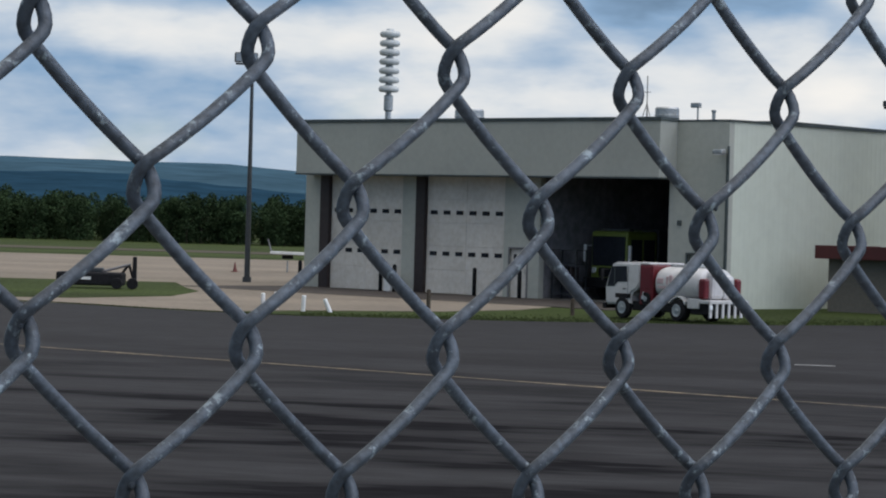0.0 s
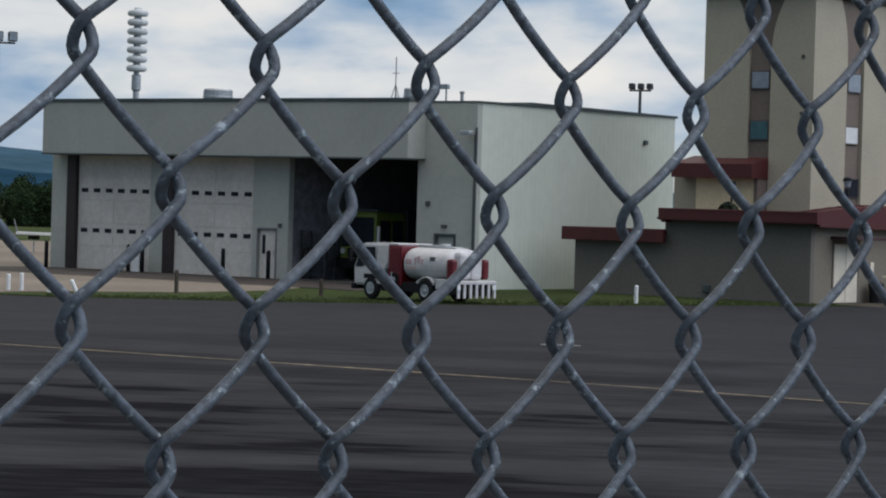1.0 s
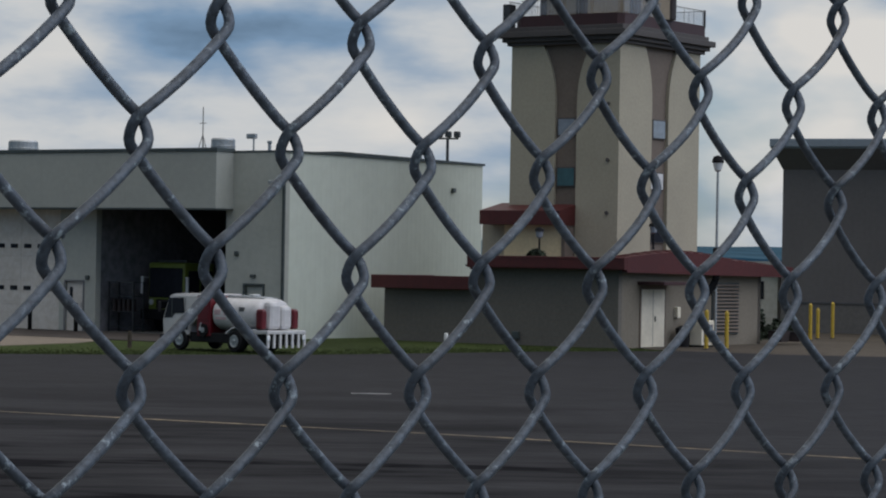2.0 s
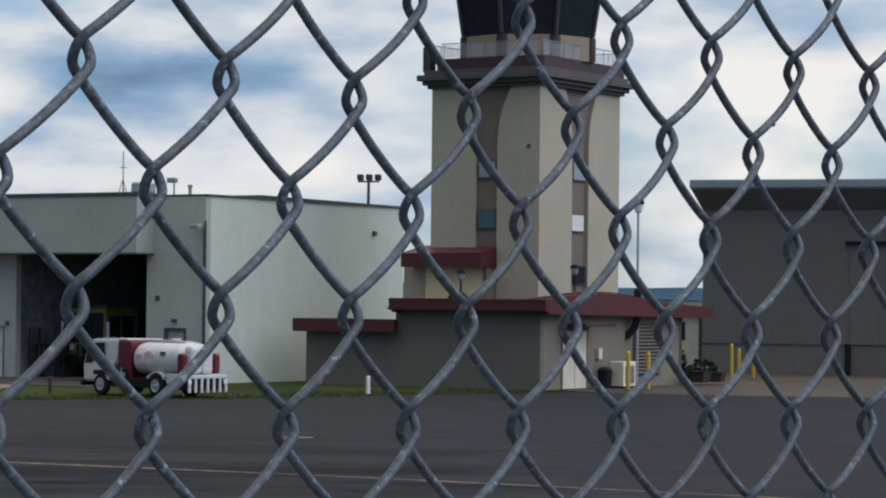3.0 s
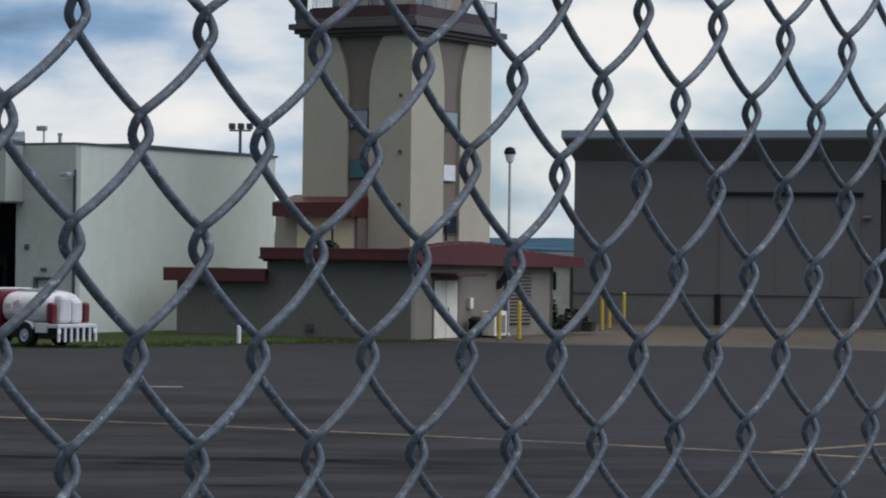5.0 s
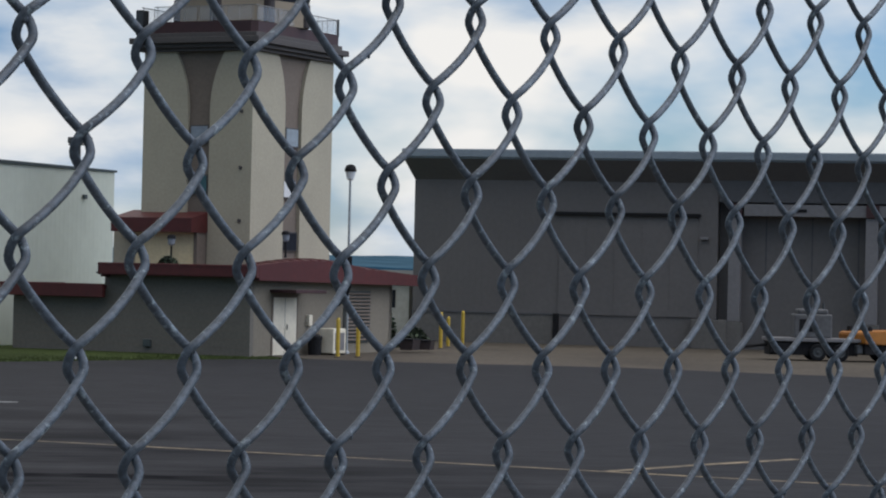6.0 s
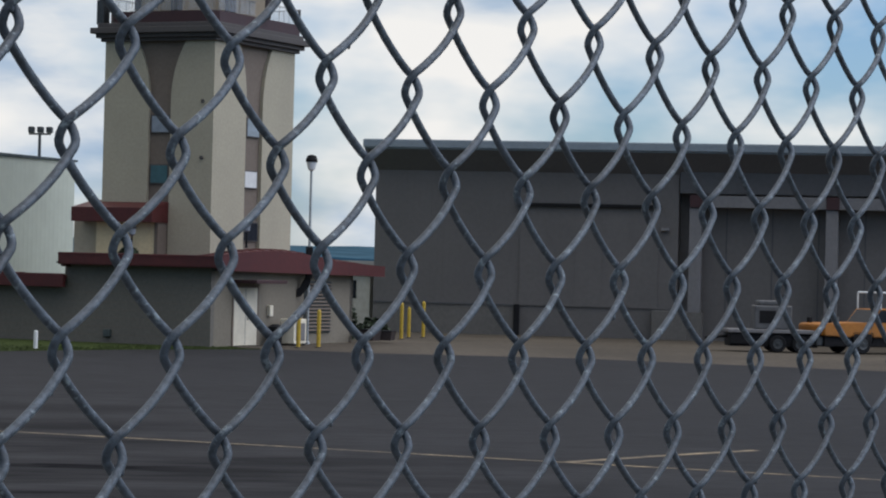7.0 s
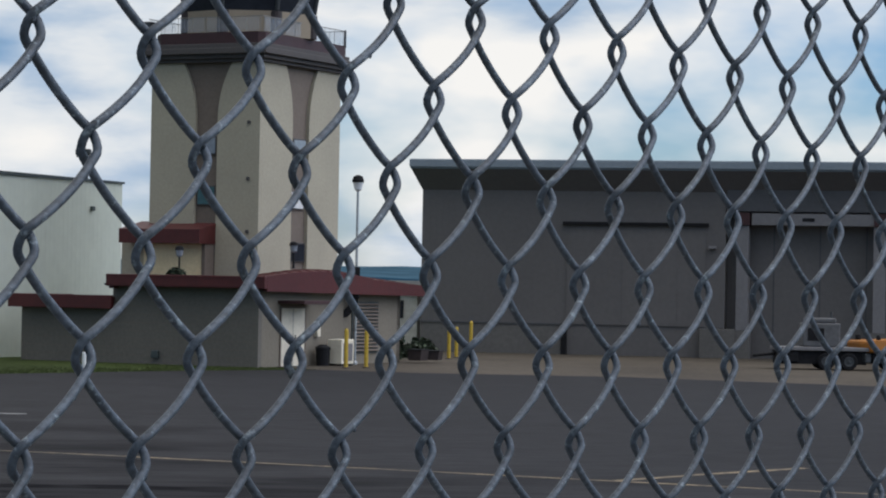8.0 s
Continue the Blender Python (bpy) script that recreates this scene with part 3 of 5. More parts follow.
dp = part("downpipe", rod(B(), (0.02, -0.05, 0.1), (0.02, -0.05, H_TOP - 1.0), 0.05), M_TRIM, fs, "dark conduit on the corner")
lampb = part("corner_floodlight", box(B(), -0.42, 0.02, -0.5, -0.2, 5.75, 5.93, 0.04), M_STEEL, fs, "grey corner floodlight")
part("lens", box(B(), -0.38, -0.02, -0.49, -0.22, 5.735, 5.752), M_LAMPLENS, lampb)
part("bracket", rod(B(), (-0.2, -0.22, 5.85), (-0.2, 0, 5.95), 0.03), M_STEEL, lampb)
part("wall_fixture", box(B(), 0, 0.12, 11.0, 11.22, 5.82, 6.0, 0.02), M_TRIM, fs)
part("conduit", rod(B(), (-0.05, -0.03, 0.1), (-0.05, -0.03, 5.8), 0.035, n=8), M_TRIM, fs, "thin dark conduit down the corner")
# dark brown strip of ground before the doors
slab = solid("door_slab", box(B(), -23.2, 0.1, -7.0, -0.02, -0.2, 0.03), M_DOOR_STRIP, "dark brown strip of ground before the overhead doors", "paving", HG, kind="structure")
# bay inside
part("bay_floor", box(B(), -22.5, -0.26, 0.31, 13.0, -0.2, 0.035), M_FLOOR, fs, "concrete bay floor")
part("partition", box(B(), -9.75, -9.6, 0.31, 13.0, 0.035, 6.9), M_DARK, fs, "dark inner partition")
part("inner_lining", box(B(), -9.6, -0.3, 12.8, 12.98, 0.035, 6.9), M_DARK, fs)
part("inner_lining", box(B(), -0.42, -0.28, 0.32, 12.8, 0.035, 6.9), M_DARK, fs)
for k in range(5):
    part("roof_beam", box(B(), -9.6, -0.45, 1.5 + k * 2.5, 1.7 + k * 2.5, 6.3, 6.7), M_DARK, fs)

# fire engine in the open bay
fe = thing("fire_engine", "lime-yellow fire engine parked nose-out in the dark bay", "fire engine", HG @ pose(-7.8, 2.5, 0.035) @ Matrix.Diagonal((0.82, 0.95, 0.93, 1)))
part("cab", box(B(), -1.15, 1.15, 0, 2.0, 0.75, 2.95, 0.12), M_LIME, fe)
part("windscreen", box(B(), -1.03, 1.03, -0.03, 0.02, 1.45, 2.72, 0.05), M_GLASS, fe, "large dark windscreen")
# the body's dark colour stands in for the bay's shade on it
part("body", box(B(), -1.15, 1.15, 2.05, 8.2, 0.75, 3.05, 0.06), M_POLE, fe, "engine body with the bay's shade put into its colour")
part("bumper", box(B(), -1.2, 1.2, -0.45, 0.02, 0.5, 0.95, 0.06), M_BLACK, fe, "black front bumper")
part("grille", box(B(), -0.6, 0.6, -0.05, 0.02, 0.98, 1.38, 0.03), M_BLACK, fe)
part("light_bar", box(B(), -0.9, 0.9, 0.35, 0.7, 2.95, 3.06, 0.04), M_GREYM, fe, "dark light bar")
for sx in (-1, 1):
    part("side_window", box(B(), sx * 1.14, sx * 1.17, 0.25, 0.95, 1.55, 2.6, 0.01), M_GLASS, fe, "dark side window")
    part("rear_side_window", box(B(), sx * 1.14, sx * 1.17, 1.08, 1.8, 1.55, 2.6, 0.01), M_GLASS, fe)
    part("step_panel", box(B(), sx * 1.13, sx * 1.17, 0.2, 1.85, 0.75, 1.12, 0.01), M_BLACK, fe)
    part("headlight", rod(B(), (sx * 0.9, -0.06, 1.25), (sx * 0.9, 0.02, 1.25), 0.13), M_LAMPLENS, fe)
    mi = part("mirror", box(B(), sx * 1.42 - 0.08, sx * 1.42 + 0.08, -0.15, -0.05, 1.6, 2.35, 0.03), M_WHITE, fe, "pale wing mirror")
    part("mirror_arm", rod(B(), (sx * 1.1, 0.1, 2.3), (sx * 1.42, -0.1, 2.3), 0.02), M_STEEL, mi)
    for yy in (0.9, 5.6):
        wh = part("wheel", rod(B(), (sx * 0.85, yy, 0.52), (sx * 1.16, yy, 0.52), 0.52, n=24), M_BLACK, fe, "black tyre")
        part("rim", rod(B(), (sx * 1.1, yy, 0.52), (sx * 1.18, yy, 0.52), 0.28, n=18), M_STEEL, wh)
gr = thing("gear_rack", "dark steel gear rack with dark red bottles in bay", "rack", HG @ pose(-8.7, 0.85, 0.035) @ Matrix.Diagonal((0.7, 1, 0.85, 1)))
for x in (-0.9, 0.9):
    for y in (0, 0.6):
        part("post", box(B(), x - 0.03, x + 0.03, y - 0.03, y + 0.03, 0, 2.3), M_POLE, gr)
for z in (0.25, 0.95, 1.65, 2.3):
    part("shelf", box(B(), -0.95, 0.95, -0.05, 0.65, z - 0.03, z), M_POLE, gr)
for k in range(5):
    part("bottle", rod(B(), (-0.7 + k * 0.35, 0.2, 0.95), (-0.7 + k * 0.35, 0.2, 1.5), 0.11), M_JAMB, gr, "dark red extinguisher bottle")

# black posts before the doors
for k, (x, y) in enumerate(((-17.42, -0.7), (-16.62, -0.7), (-12.1, -0.7), (-9.62, -0.75), (-22.3, -0.7))):
    solid("bollard", lathe(B(), [(0.085, 0), (0.085, 1.05), (0.06, 1.12), (0.0, 1.14)], 14), M_BLACK, "black steel guard post by the overhead doors", "bollard", HG @ pose(x, y, 0.02), "guard posts of the fire station", smooth=True)
solid("utility_box", box(B(), -0.22, 0.22, -0.15, 0.15, 0, 0.75, 0.03), M_WHITE, "white utility box between the overhead doors", "box", HG @ pose(-17.02, -0.55, 0.02))

# on the roof
def roof_vent(x, y, r, h):
    v = thing("roof_vent", "round grey metal roof exhaust vent", "roof vent", HG @ pose(x, y, H_TOP + 0.1), "roof vents")
    part("curb", box(B(), -r * 0.8, r * 0.8, -r * 0.8, r * 0.8, -0.25, 0.12), M_STEEL, v)
    part("drum", lathe(B(), [(r, 0.12), (r, h * 0.9), (r * 0.92, h), (0, h + 0.02)], 24), M_STEEL, v, smooth=False)
    part("rim", lathe(B(), [(r * 1.03, h * 0.42), (r * 1.05, h * 0.46), (r * 1.03, h * 0.5)], 24), M_STEEL, v)
roof_vent(-17.05, 4, 0.62, 0.62)
roof_vent(-6.25, 4, 0.48, 0.60)
si = thing("warning_siren", "pale stacked-disc warning siren on a short roof mast", "siren", HG @ pose(-21.95, 4, H_TOP + 0.1))
part("mast", lathe(B(), [(0.13, -0.3), (0.13, 0.55), (0.2, 0.62), (0.2, 1.25), (0.12, 1.3), (0.12, 4.0)], 16), M_STEEL, si, "grey steel mast", smooth=False)
for k in range(7):
    z = 1.42 + k * 0.40
    part("horn_disc", lathe(B(), [(0.16, z - 0.03), (0.36, z - 0.01), (0.43, z + 0.04), (0.45, z + 0.11), (0.44, z + 0.18), (0.37, z + 0.25), (0.18, z + 0.28), (0.15, z + 0.36)], 24), M_SIREN, si, smooth=False)
an = thing("roof_antenna", "thin lattice antenna on tripod legs on the roof", "antenna", HG @ pose(-7.3, 4, H_TOP + 0.12))
part("mast", rod(B(), (0, 0, -0.2), (0, 0, 1.85), 0.022), M_RAIL, an)
for k in range(3):
    q = k * 2.094
    part("leg", rod(B(), (0.3 * math.cos(q), 0.3 * math.sin(q), -0.2), (0, 0, 0.75), 0.018), M_RAIL, an)
part("cross_arm", rod(B(), (-0.18, 0, 1.2), (0.18, 0, 1.2), 0.014), M_RAIL, an)
rl = thing("roof_camera", "small grey roof camera on a bent post", "camera", HG @ pose(-4.7, 4, H_TOP + 0.12))
part("post", rod(B(), (0, 0, -0.2), (0, 0, 0.62), 0.035), M_STEEL, rl)
part("head", box(B(), -0.32, 0.12, -0.09, 0.09, 0.55, 0.75, 0.03), M_STEEL, rl)
rl2 = solid("roof_stub", lathe(B(), [(0.07, -0.2), (0.07, 0.35), (0.1, 0.37), (0.1, 0.45), (0, 0.47)], 14), M_STEEL, "short grey vent stub on the roof", "vent pipe", HG @ pose(-3.9, 4, H_TOP + 0.12))


# ---- control tower ----
TW = pose(7.57, 99.71, 0, 0, 0, -35)
tw = thing("control_tower", "tan stucco airport control tower with taupe recesses and glazed cab", "control tower", TW)
TX, TY, TZ = 4.79, 6.1, 11.25
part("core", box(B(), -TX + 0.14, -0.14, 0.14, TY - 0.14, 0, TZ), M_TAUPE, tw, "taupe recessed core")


def face_panels(axis, length, s0, s1, f0, f1):
    """Two proud panels on one face, with shoulders that curve away from the recess near the top."""
    z0, z1 = 8.95, TZ
    def pt(s_, z):
        return (-s_, 0.0, z) if axis == "x" else (0.0, s_, z)
    inward = (0, 1, 0) if axis == "x" else (-1, 0, 0)
    steps = [(q / 12, (q / 12) ** 2.3) for q in range(13)]
    near = [pt(0.0, 0), pt(s0, 0)] + [pt(s0 - (s0 - f0) * c, z0 + (z1 - z0) * s_) for s_, c in steps] + [pt(f0, TZ), pt(0.0, TZ)]
    far = [pt(length, 0), pt(s1, 0)] + [pt(s1 + (f1 - s1) * c, z0 + (z1 - z0) * s_) for s_, c in steps] + [pt(f1, TZ), pt(length, TZ)]
    for k, outline in enumerate((near, far)):
        part("wall_panel", prism(B(), outline, inward, 0.2), M_STUCCO, tw)


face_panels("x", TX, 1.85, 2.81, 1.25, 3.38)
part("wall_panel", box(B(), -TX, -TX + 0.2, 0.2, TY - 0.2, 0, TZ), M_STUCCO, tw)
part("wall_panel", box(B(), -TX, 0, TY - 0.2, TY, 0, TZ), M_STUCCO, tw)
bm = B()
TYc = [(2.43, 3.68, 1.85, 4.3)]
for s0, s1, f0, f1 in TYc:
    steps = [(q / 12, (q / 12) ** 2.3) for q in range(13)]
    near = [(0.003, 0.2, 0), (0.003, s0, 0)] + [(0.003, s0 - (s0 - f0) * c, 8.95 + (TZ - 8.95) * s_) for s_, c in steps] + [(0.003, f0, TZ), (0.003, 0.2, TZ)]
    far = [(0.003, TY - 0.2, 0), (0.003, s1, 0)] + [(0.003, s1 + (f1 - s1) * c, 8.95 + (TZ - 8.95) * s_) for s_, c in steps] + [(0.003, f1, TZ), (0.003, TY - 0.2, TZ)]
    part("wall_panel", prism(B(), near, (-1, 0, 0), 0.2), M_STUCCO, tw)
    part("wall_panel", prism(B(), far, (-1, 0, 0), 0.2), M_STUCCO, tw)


def tower_window(axis, c, z0, z1, half, material, label):
    if axis == "x":
        w_ = part("window", box(B(), -c - half, -c + half, 0.07, 0.15, z0, z1, 0.01), M_CORNICE, tw, label)
        part("pane", box(B(), -c - half + 0.06, -c + half - 0.06, 0.055, 0.075, z0 + 0.05, z1 - 0.05), material, w_)
    else:
        w_ = part("window", box(B(), -0.15, -0.07, c - half, c + half, z0, z1, 0.01), M_CORNICE, tw, label)
        part("pane", box(B(), -0.075, -0.055, c - half + 0.06, c + half - 0.06, z0 + 0.05, z1 - 0.05), material, w_)


# pale panes: the reflection is put into the glass colour
tower_window("x", 2.33, 7.8, 8.5, 0.42, M_GLASS_L, "small window with pale reflection put into its colour")
tower_window("x", 2.33, 5.9, 6.65, 0.42, M_GLASS_T, "small window with teal glass")
tower_window("y", 3.1, 7.8, 8.55, 0.5, M_GLASS_L, "small window with pale reflection put into its colour")
tower_window("y", 3.0, 5.85, 6.55, 0.5, M_WHITE, "window with white blind")
tower_window("y", 3.1, 3.85, 4.6, 0.55, M_GLASS, "small dark window")
for z in (9.0, 6.9, 4.93):
    part("wall_fixture", rod(B(), (-0.46, -0.06, z), (-0.46, 0.0, z), 0.07), M_CORNICE, tw)
for k, (z0, z1, o) in enumerate(((11.25, 11.38, 0.14), (11.38, 11.54, 0.28), (11.54, 11.76, 0.44), (11.76, 11.94, 0.24))):
    part("cornice_course", box(B(), -TX - o, o, -o, TY + o, z0, z1, 0.02), M_CORNICE, tw, "stepped taupe cornice")
part("balcony_edge", prism(B(), [(-TX - 0.12, 0.5, 11.94), (-TX + 0.46, -0.12, 11.94), (-0.08, -0.12, 11.94), (0.12, 0.08, 11.94), (0.12, TY + 0.12, 11.94), (-TX - 0.12, TY + 0.12, 11.94)], (0, 0, 1), 0.43), M_MAROON, tw, "dark red balcony edge")
rail = part("railing", box(B(), -TX + 0.46, 0.13, -0.13, -0.08, 12.93, 12.955), M_RAIL, tw, "thin steel balcony railing")
part("rail", box(B(), 0.08, 0.13, -0.08, TY + 0.13, 12.93, 12.955), M_RAIL, rail)
part("rail", box(B(), -TX - 0.13, -TX - 0.08, -0.08, TY + 0.13, 12.93, 12.955), M_RAIL, rail)
part("rail", box(B(), -TX - 0.08, 0.08, TY + 0.08, TY + 0.13, 12.93, 12.955), M_RAIL, rail)
for k in range(9):
    for y in ((-0.105, TY + 0.105) if k else (TY + 0.105,)):
        part("baluster", rod(B(), (-TX + k * TX / 8, y, 12.35), (-TX + k * TX / 8, y, 12.94), 0.011, n=8), M_RAIL, rail)
    for x in (0.105, -TX - 0.105):
        part("baluster", rod(B(), (x, k * TY / 8, 12.35), (x, k * TY / 8, 12.94), 0.011, n=8), M_RAIL, rail)
for k in range(4):
    x0, x1, y0, y1 = -TX + k * TX / 4 + 0.06, -TX + (k + 1) * TX / 4 - 0.06, k * TY / 4 + 0.06, (k + 1) * TY / 4 - 0.06
    for y in (-0.105, TY + 0.105):
        x0 = max(x0, -TX + 0.48) if y < 0 else x0
        part("rail_panel", box(B(), x0, x1, y - 0.008, y + 0.008, 12.40, 12.92), M_RAILGLASS, rail, "pale translucent railing panel")
    for x in (0.105, -TX - 0.105):
        part("rail_panel", box(B(), x - 0.008, x + 0.008, y0, y1, 12.40, 12.92), M_RAILGLASS, rail, "pale translucent railing panel")
part("equipment_box", box(B(), -TX - 0.38, -TX - 0.06, -0.12, 0.34, 11.9, 12.86, 0.04), M_POLE, tw, "dark equipment box on the balcony corner")
for x, y in ((0.1, TY + 0.1), (-TX - 0.1, TY + 0.1)):
    part("corner_post", rod(B(), (x, y, 12.3), (x, y, 12.98), 0.05, n=8), M_POLE, rail, "dark railing corner post")
CX, CY = -TX / 2, TY / 2


def octagon(bm, r0, z0, r1, z1, turn=31.5):
    lo = [bm.verts.new((CX + r0 * math.cos(radians(22.5 + turn + 45 * k)), CY + r0 * math.sin(radians(22.5 + turn + 45 * k)), z0)) for k in range(8)]
    hi = [bm.verts.new((CX + r1 * math.cos(radians(22.5 + turn + 45 * k)), CY + r1 * math.sin(radians(22.5 + turn + 45 * k)), z1)) for k in range(8)]
    for k in range(8):
        bm.faces.new((lo[k], lo[(k + 1) % 8], hi[(k + 1) % 8], hi[k]))
    bm.faces.new(lo[::-1])
    bm.faces.new(hi)
    return bm


cab = part("cab_base", octagon(B(), 2.72, 12.37, 2.72, 13.28), M_CABTAN, tw, "brown-tan eight-sided cab base, shade put into its colour")
for k in range(8):
    q = radians(54 + 45 * k)
    c_, s_ = math.cos(q), math.sin(q)
    bm = B()
    rod(bm, (CX + 2.54 * c_, CY + 2.54 * s_, 12.38), (CX + 2.54 * c_, CY + 2.54 * s_, 13.27), 0.25, n=14)
    part("corner_pier", bm, M_JAMB, cab)
glass = part("cab_glazing", octagon(B(), 2.66, 13.28, 3.02, 15.6), M_GLASS, tw, "dark outward-leaning cab glazing")
for k in range(8):
    q = radians(54 + 45 * k)
    c_, s_ = math.cos(q), math.sin(q)
    # mullion 3 is pale steel: bright sky at that corner put into colour
    part("mullion", rod(B(), (CX + 2.68 * c_, CY + 2.68 * s_, 13.32), (CX + 3.04 * c_, CY + 3.04 * s_, 15.6), 0.09, n=8), M_STEEL if k == 3 else M_POLE, glass)
# left pane: sky light in the glass is put into its pale colour
q0, q1 = radians(189), radians(234)
part("pane", prism(B(), [(CX + 2.68 * math.cos(q0), CY + 2.68 * math.sin(q0), 13.32), (CX + 2.68 * math.cos(q1), CY + 2.68 * math.sin(q1), 13.32), (CX + 3.035 * math.cos(q1), CY + 3.035 * math.sin(q1), 15.58), (CX + 3.035 * math.cos(q0), CY + 3.035 * math.sin(q0), 15.58)], (-1, -0.55, 0), 0.015), M_GLASS_L, glass, "pane with pale sky light put into its colour")
part("cab_roof", octagon(B(), 3.5, 15.6, 3.3, 16.1), M_RED, tw, "dark red cab roof")

# ---- office wing under the tower ----
LB = pose(7.4, 96.3, 0, 0, 0, -35)
ow = thing("office_wing", "low warm-grey block office wing with dark red metal roof", "building", LB)
part("front_wall", box(B(), -6.15, 0, 0, 0.25, 0, 3.0), M_BLOCK, ow)
part("low_wall", box(B(), -10.3, -6.15, 0.0, 0.25, 0, 2.2), M_BLOCK, ow)
part("end_wall", box(B(), -10.3, -10.05, 0.25, 3.4, 0, 2.2), M_BLOCK, ow)
part("step_wall", box(B(), -6.4, -6.15, 0.25, 10.65, 0, 3.0), M_BLOCK, ow)
rw = part("right_wall", box(B(), -0.25, 0, 0.25, 10.9, 0, 2.95), M_BLOCKT, ow, "tan block wall facing the ramp, sunlit tone put into colour")
part("back_wall", box(B(), -6.4, 0, 10.65, 10.9, 0, 2.9), M_BLOCK, ow)
fr = part("fascia", box(B(), -6.2, 0.55, -0.55, -0.35, 2.82, 3.27, 0.02), M_RED, ow, "dark red metal fascia")
def eave(y):
    """Top of the curved eave along the ramp side."""
    return 3.27 + 0.23 * math.sin(math.pi * min(1, max(0, (y + 0.5) / 8.4))) - 0.24 * max(0, (y - 6.5) / 6.1)
top_ = [(0.35, -0.35 + 12.9 * k / 16, eave(-0.35 + 12.9 * k / 16)) for k in range(17)]
part("fascia_return", prism(B(), top_ + [(0.35, 12.55, 2.62), (0.35, 6, 2.68), (0.35, -0.35, 2.74)], (1, 0, 0), 0.2), M_RED, fr, "arched dark red eave")
part("fascia_return", box(B(), -6.2, -6.0, -0.35, 3, 2.74, 3.27, 0.02), M_RED, fr)
fl = part("low_fascia", box(B(), -10.6, -6.0, -0.5, -0.3, 1.98, 2.48, 0.02), M_RED, ow, "dark red low fascia")
part("fascia_return", box(B(), -10.6, -10.4, -0.3, 3.5, 1.98, 2.48, 0.02), M_RED, fl)
part("soffit", box(B(), -6.4, 0.35, -0.35, 0.0, 2.86, 2.92), M_TRIM, ow)
part("soffit", box(B(), 0.0, 0.35, 0.0, 12.3, 2.72, 2.78), M_TRIM, ow)
part("low_roof", box(B(), -10.55, -6.2, -0.3, 3.5, 2.3, 2.44), M_RED, ow)
bm = B()
nx, ny = 16, 18
def roof_z(i, j):
    y = -0.4 + 12.8 * j / ny
    near_eave = max(0.0, 1 - 2.6 * i / nx)          # the vault flattens out behind the front fascia
    return 3.22 + (eave(y) - 3.24) * near_eave + 0.22 * math.sin(math.pi * j / ny) * math.sin(math.pi * min(1, 4.0 * i / nx)) - 0.16 * min(1, 2 * i / nx)
rv = [[bm.verts.new((0.4 - 6.4 * i / nx, -0.4 + 12.8 * j / ny, roof_z(i, j))) for j in range(ny + 1)] for i in range(nx + 1)]
for i in range(nx):
    for j in range(ny):
        bm.faces.new((rv[i][j], rv[i + 1][j], rv[i + 1][j + 1], rv[i][j + 1]))
rf = part("vault_roof", bm, M_RED, ow, "low curved dark red metal roof")
for j in range(1, ny):
    y = -0.4 + 12.8 * j / ny
    bm = B()
    for i in range(nx):
        rod(bm, (0.4 - 6.4 * i / nx, y, roof_z(i, j) + 0.01), (0.4 - 6.4 * (i + 1) / nx, y, roof_z(i + 1, j) + 0.01), 0.025, n=6)
    part("standing_seam", bm, M_RED, rf)
for k in range(2):
    part("fascia_band", box(B(), -6.2, 0.56, -0.565, -0.55, 2.87 + k * 0.32, 2.90 + k * 0.32), M_RED, fr)
# block courses on the front walls
for k in range(1, 10):
    part("block_course", box(B(), -10.31 if k < 8 else -6.16, 0.004, -0.006, 0.0, k * 0.3 - 0.006, k * 0.3 + 0.006), M_TAUPE, ow)
wdo = part("door", box(B(), -0.06, 0.03, 1.58, 3.3, 0.02, 2.13, 0.01), M_CREAM, ow, "cream-white steel double door")
part("door_gap", box(B(), 0.03, 0.034, 2.43, 2.45, 0.05, 2.1), M_TRIM, wdo)
part("handle", rod(B(), (0.07, 2.55, 0.95), (0.07, 2.55, 1.15), 0.02), M_POLE, wdo)
part("frame", prism(B(), [(0.0, 1.5, 0), (0.0, 1.5, 2.22), (0.0, 3.38, 2.22), (0.0, 3.38, 0), (0.0, 3.3, 0), (0.0, 3.3, 2.14), (0.0, 1.58, 2.14), (0.0, 1.58, 0)], (1, 0, 0), 0.045), M_TAUPE, wdo)
part("canopy", box(B(), 0.0, 1.1, 1.35, 3.6, 2.30, 2.42, 0.01), M_MAROON, ow, "thin dark red door canopy")
part("meter_box", box(B(), 0, 0.15, 4.05, 4.3, 1.08, 1.48, 0.02), M_CREAM, ow)
lv = part("louvre", box(B(), 0, 0.05, 6.9, 9.0, 0.42, 2.4, 0.01), M_TRIM, ow, "large grey louvred vent")
for k in range(14):
    z = 0.5 + k * 0.135
    part("slat", prism(B(), [(0.04, 6.98, z), (0.12, 6.98, z), (0.13, 6.98, z + 0.02), (0.05, 6.98, z + 0.08)], (0, 1, 0), 1.94), M_TAUPE, lv)
part("wall_vent", box(B(), -4.45, -4.15, -0.14, 0, 0.22, 0.5, 0.03), M_TRIM, ow)
# upper storey beside the tower
ub = part("upper_block", box(B(), -6.43, -3.85, 2.3, 2.85, 2.9, 4.6), M_STUCCO_Y, ow, "cream stucco upper storey")
part("upper_side", box(B(), -7.62, -6.43, 2.6, 6.0, 2.0, 4.6), M_STUCCO, ow)
part("corner_strip", box(B(), -3.85, -3.7, 2.25, 2.9, 2.9, 4.75), M_TAUPE, ow)
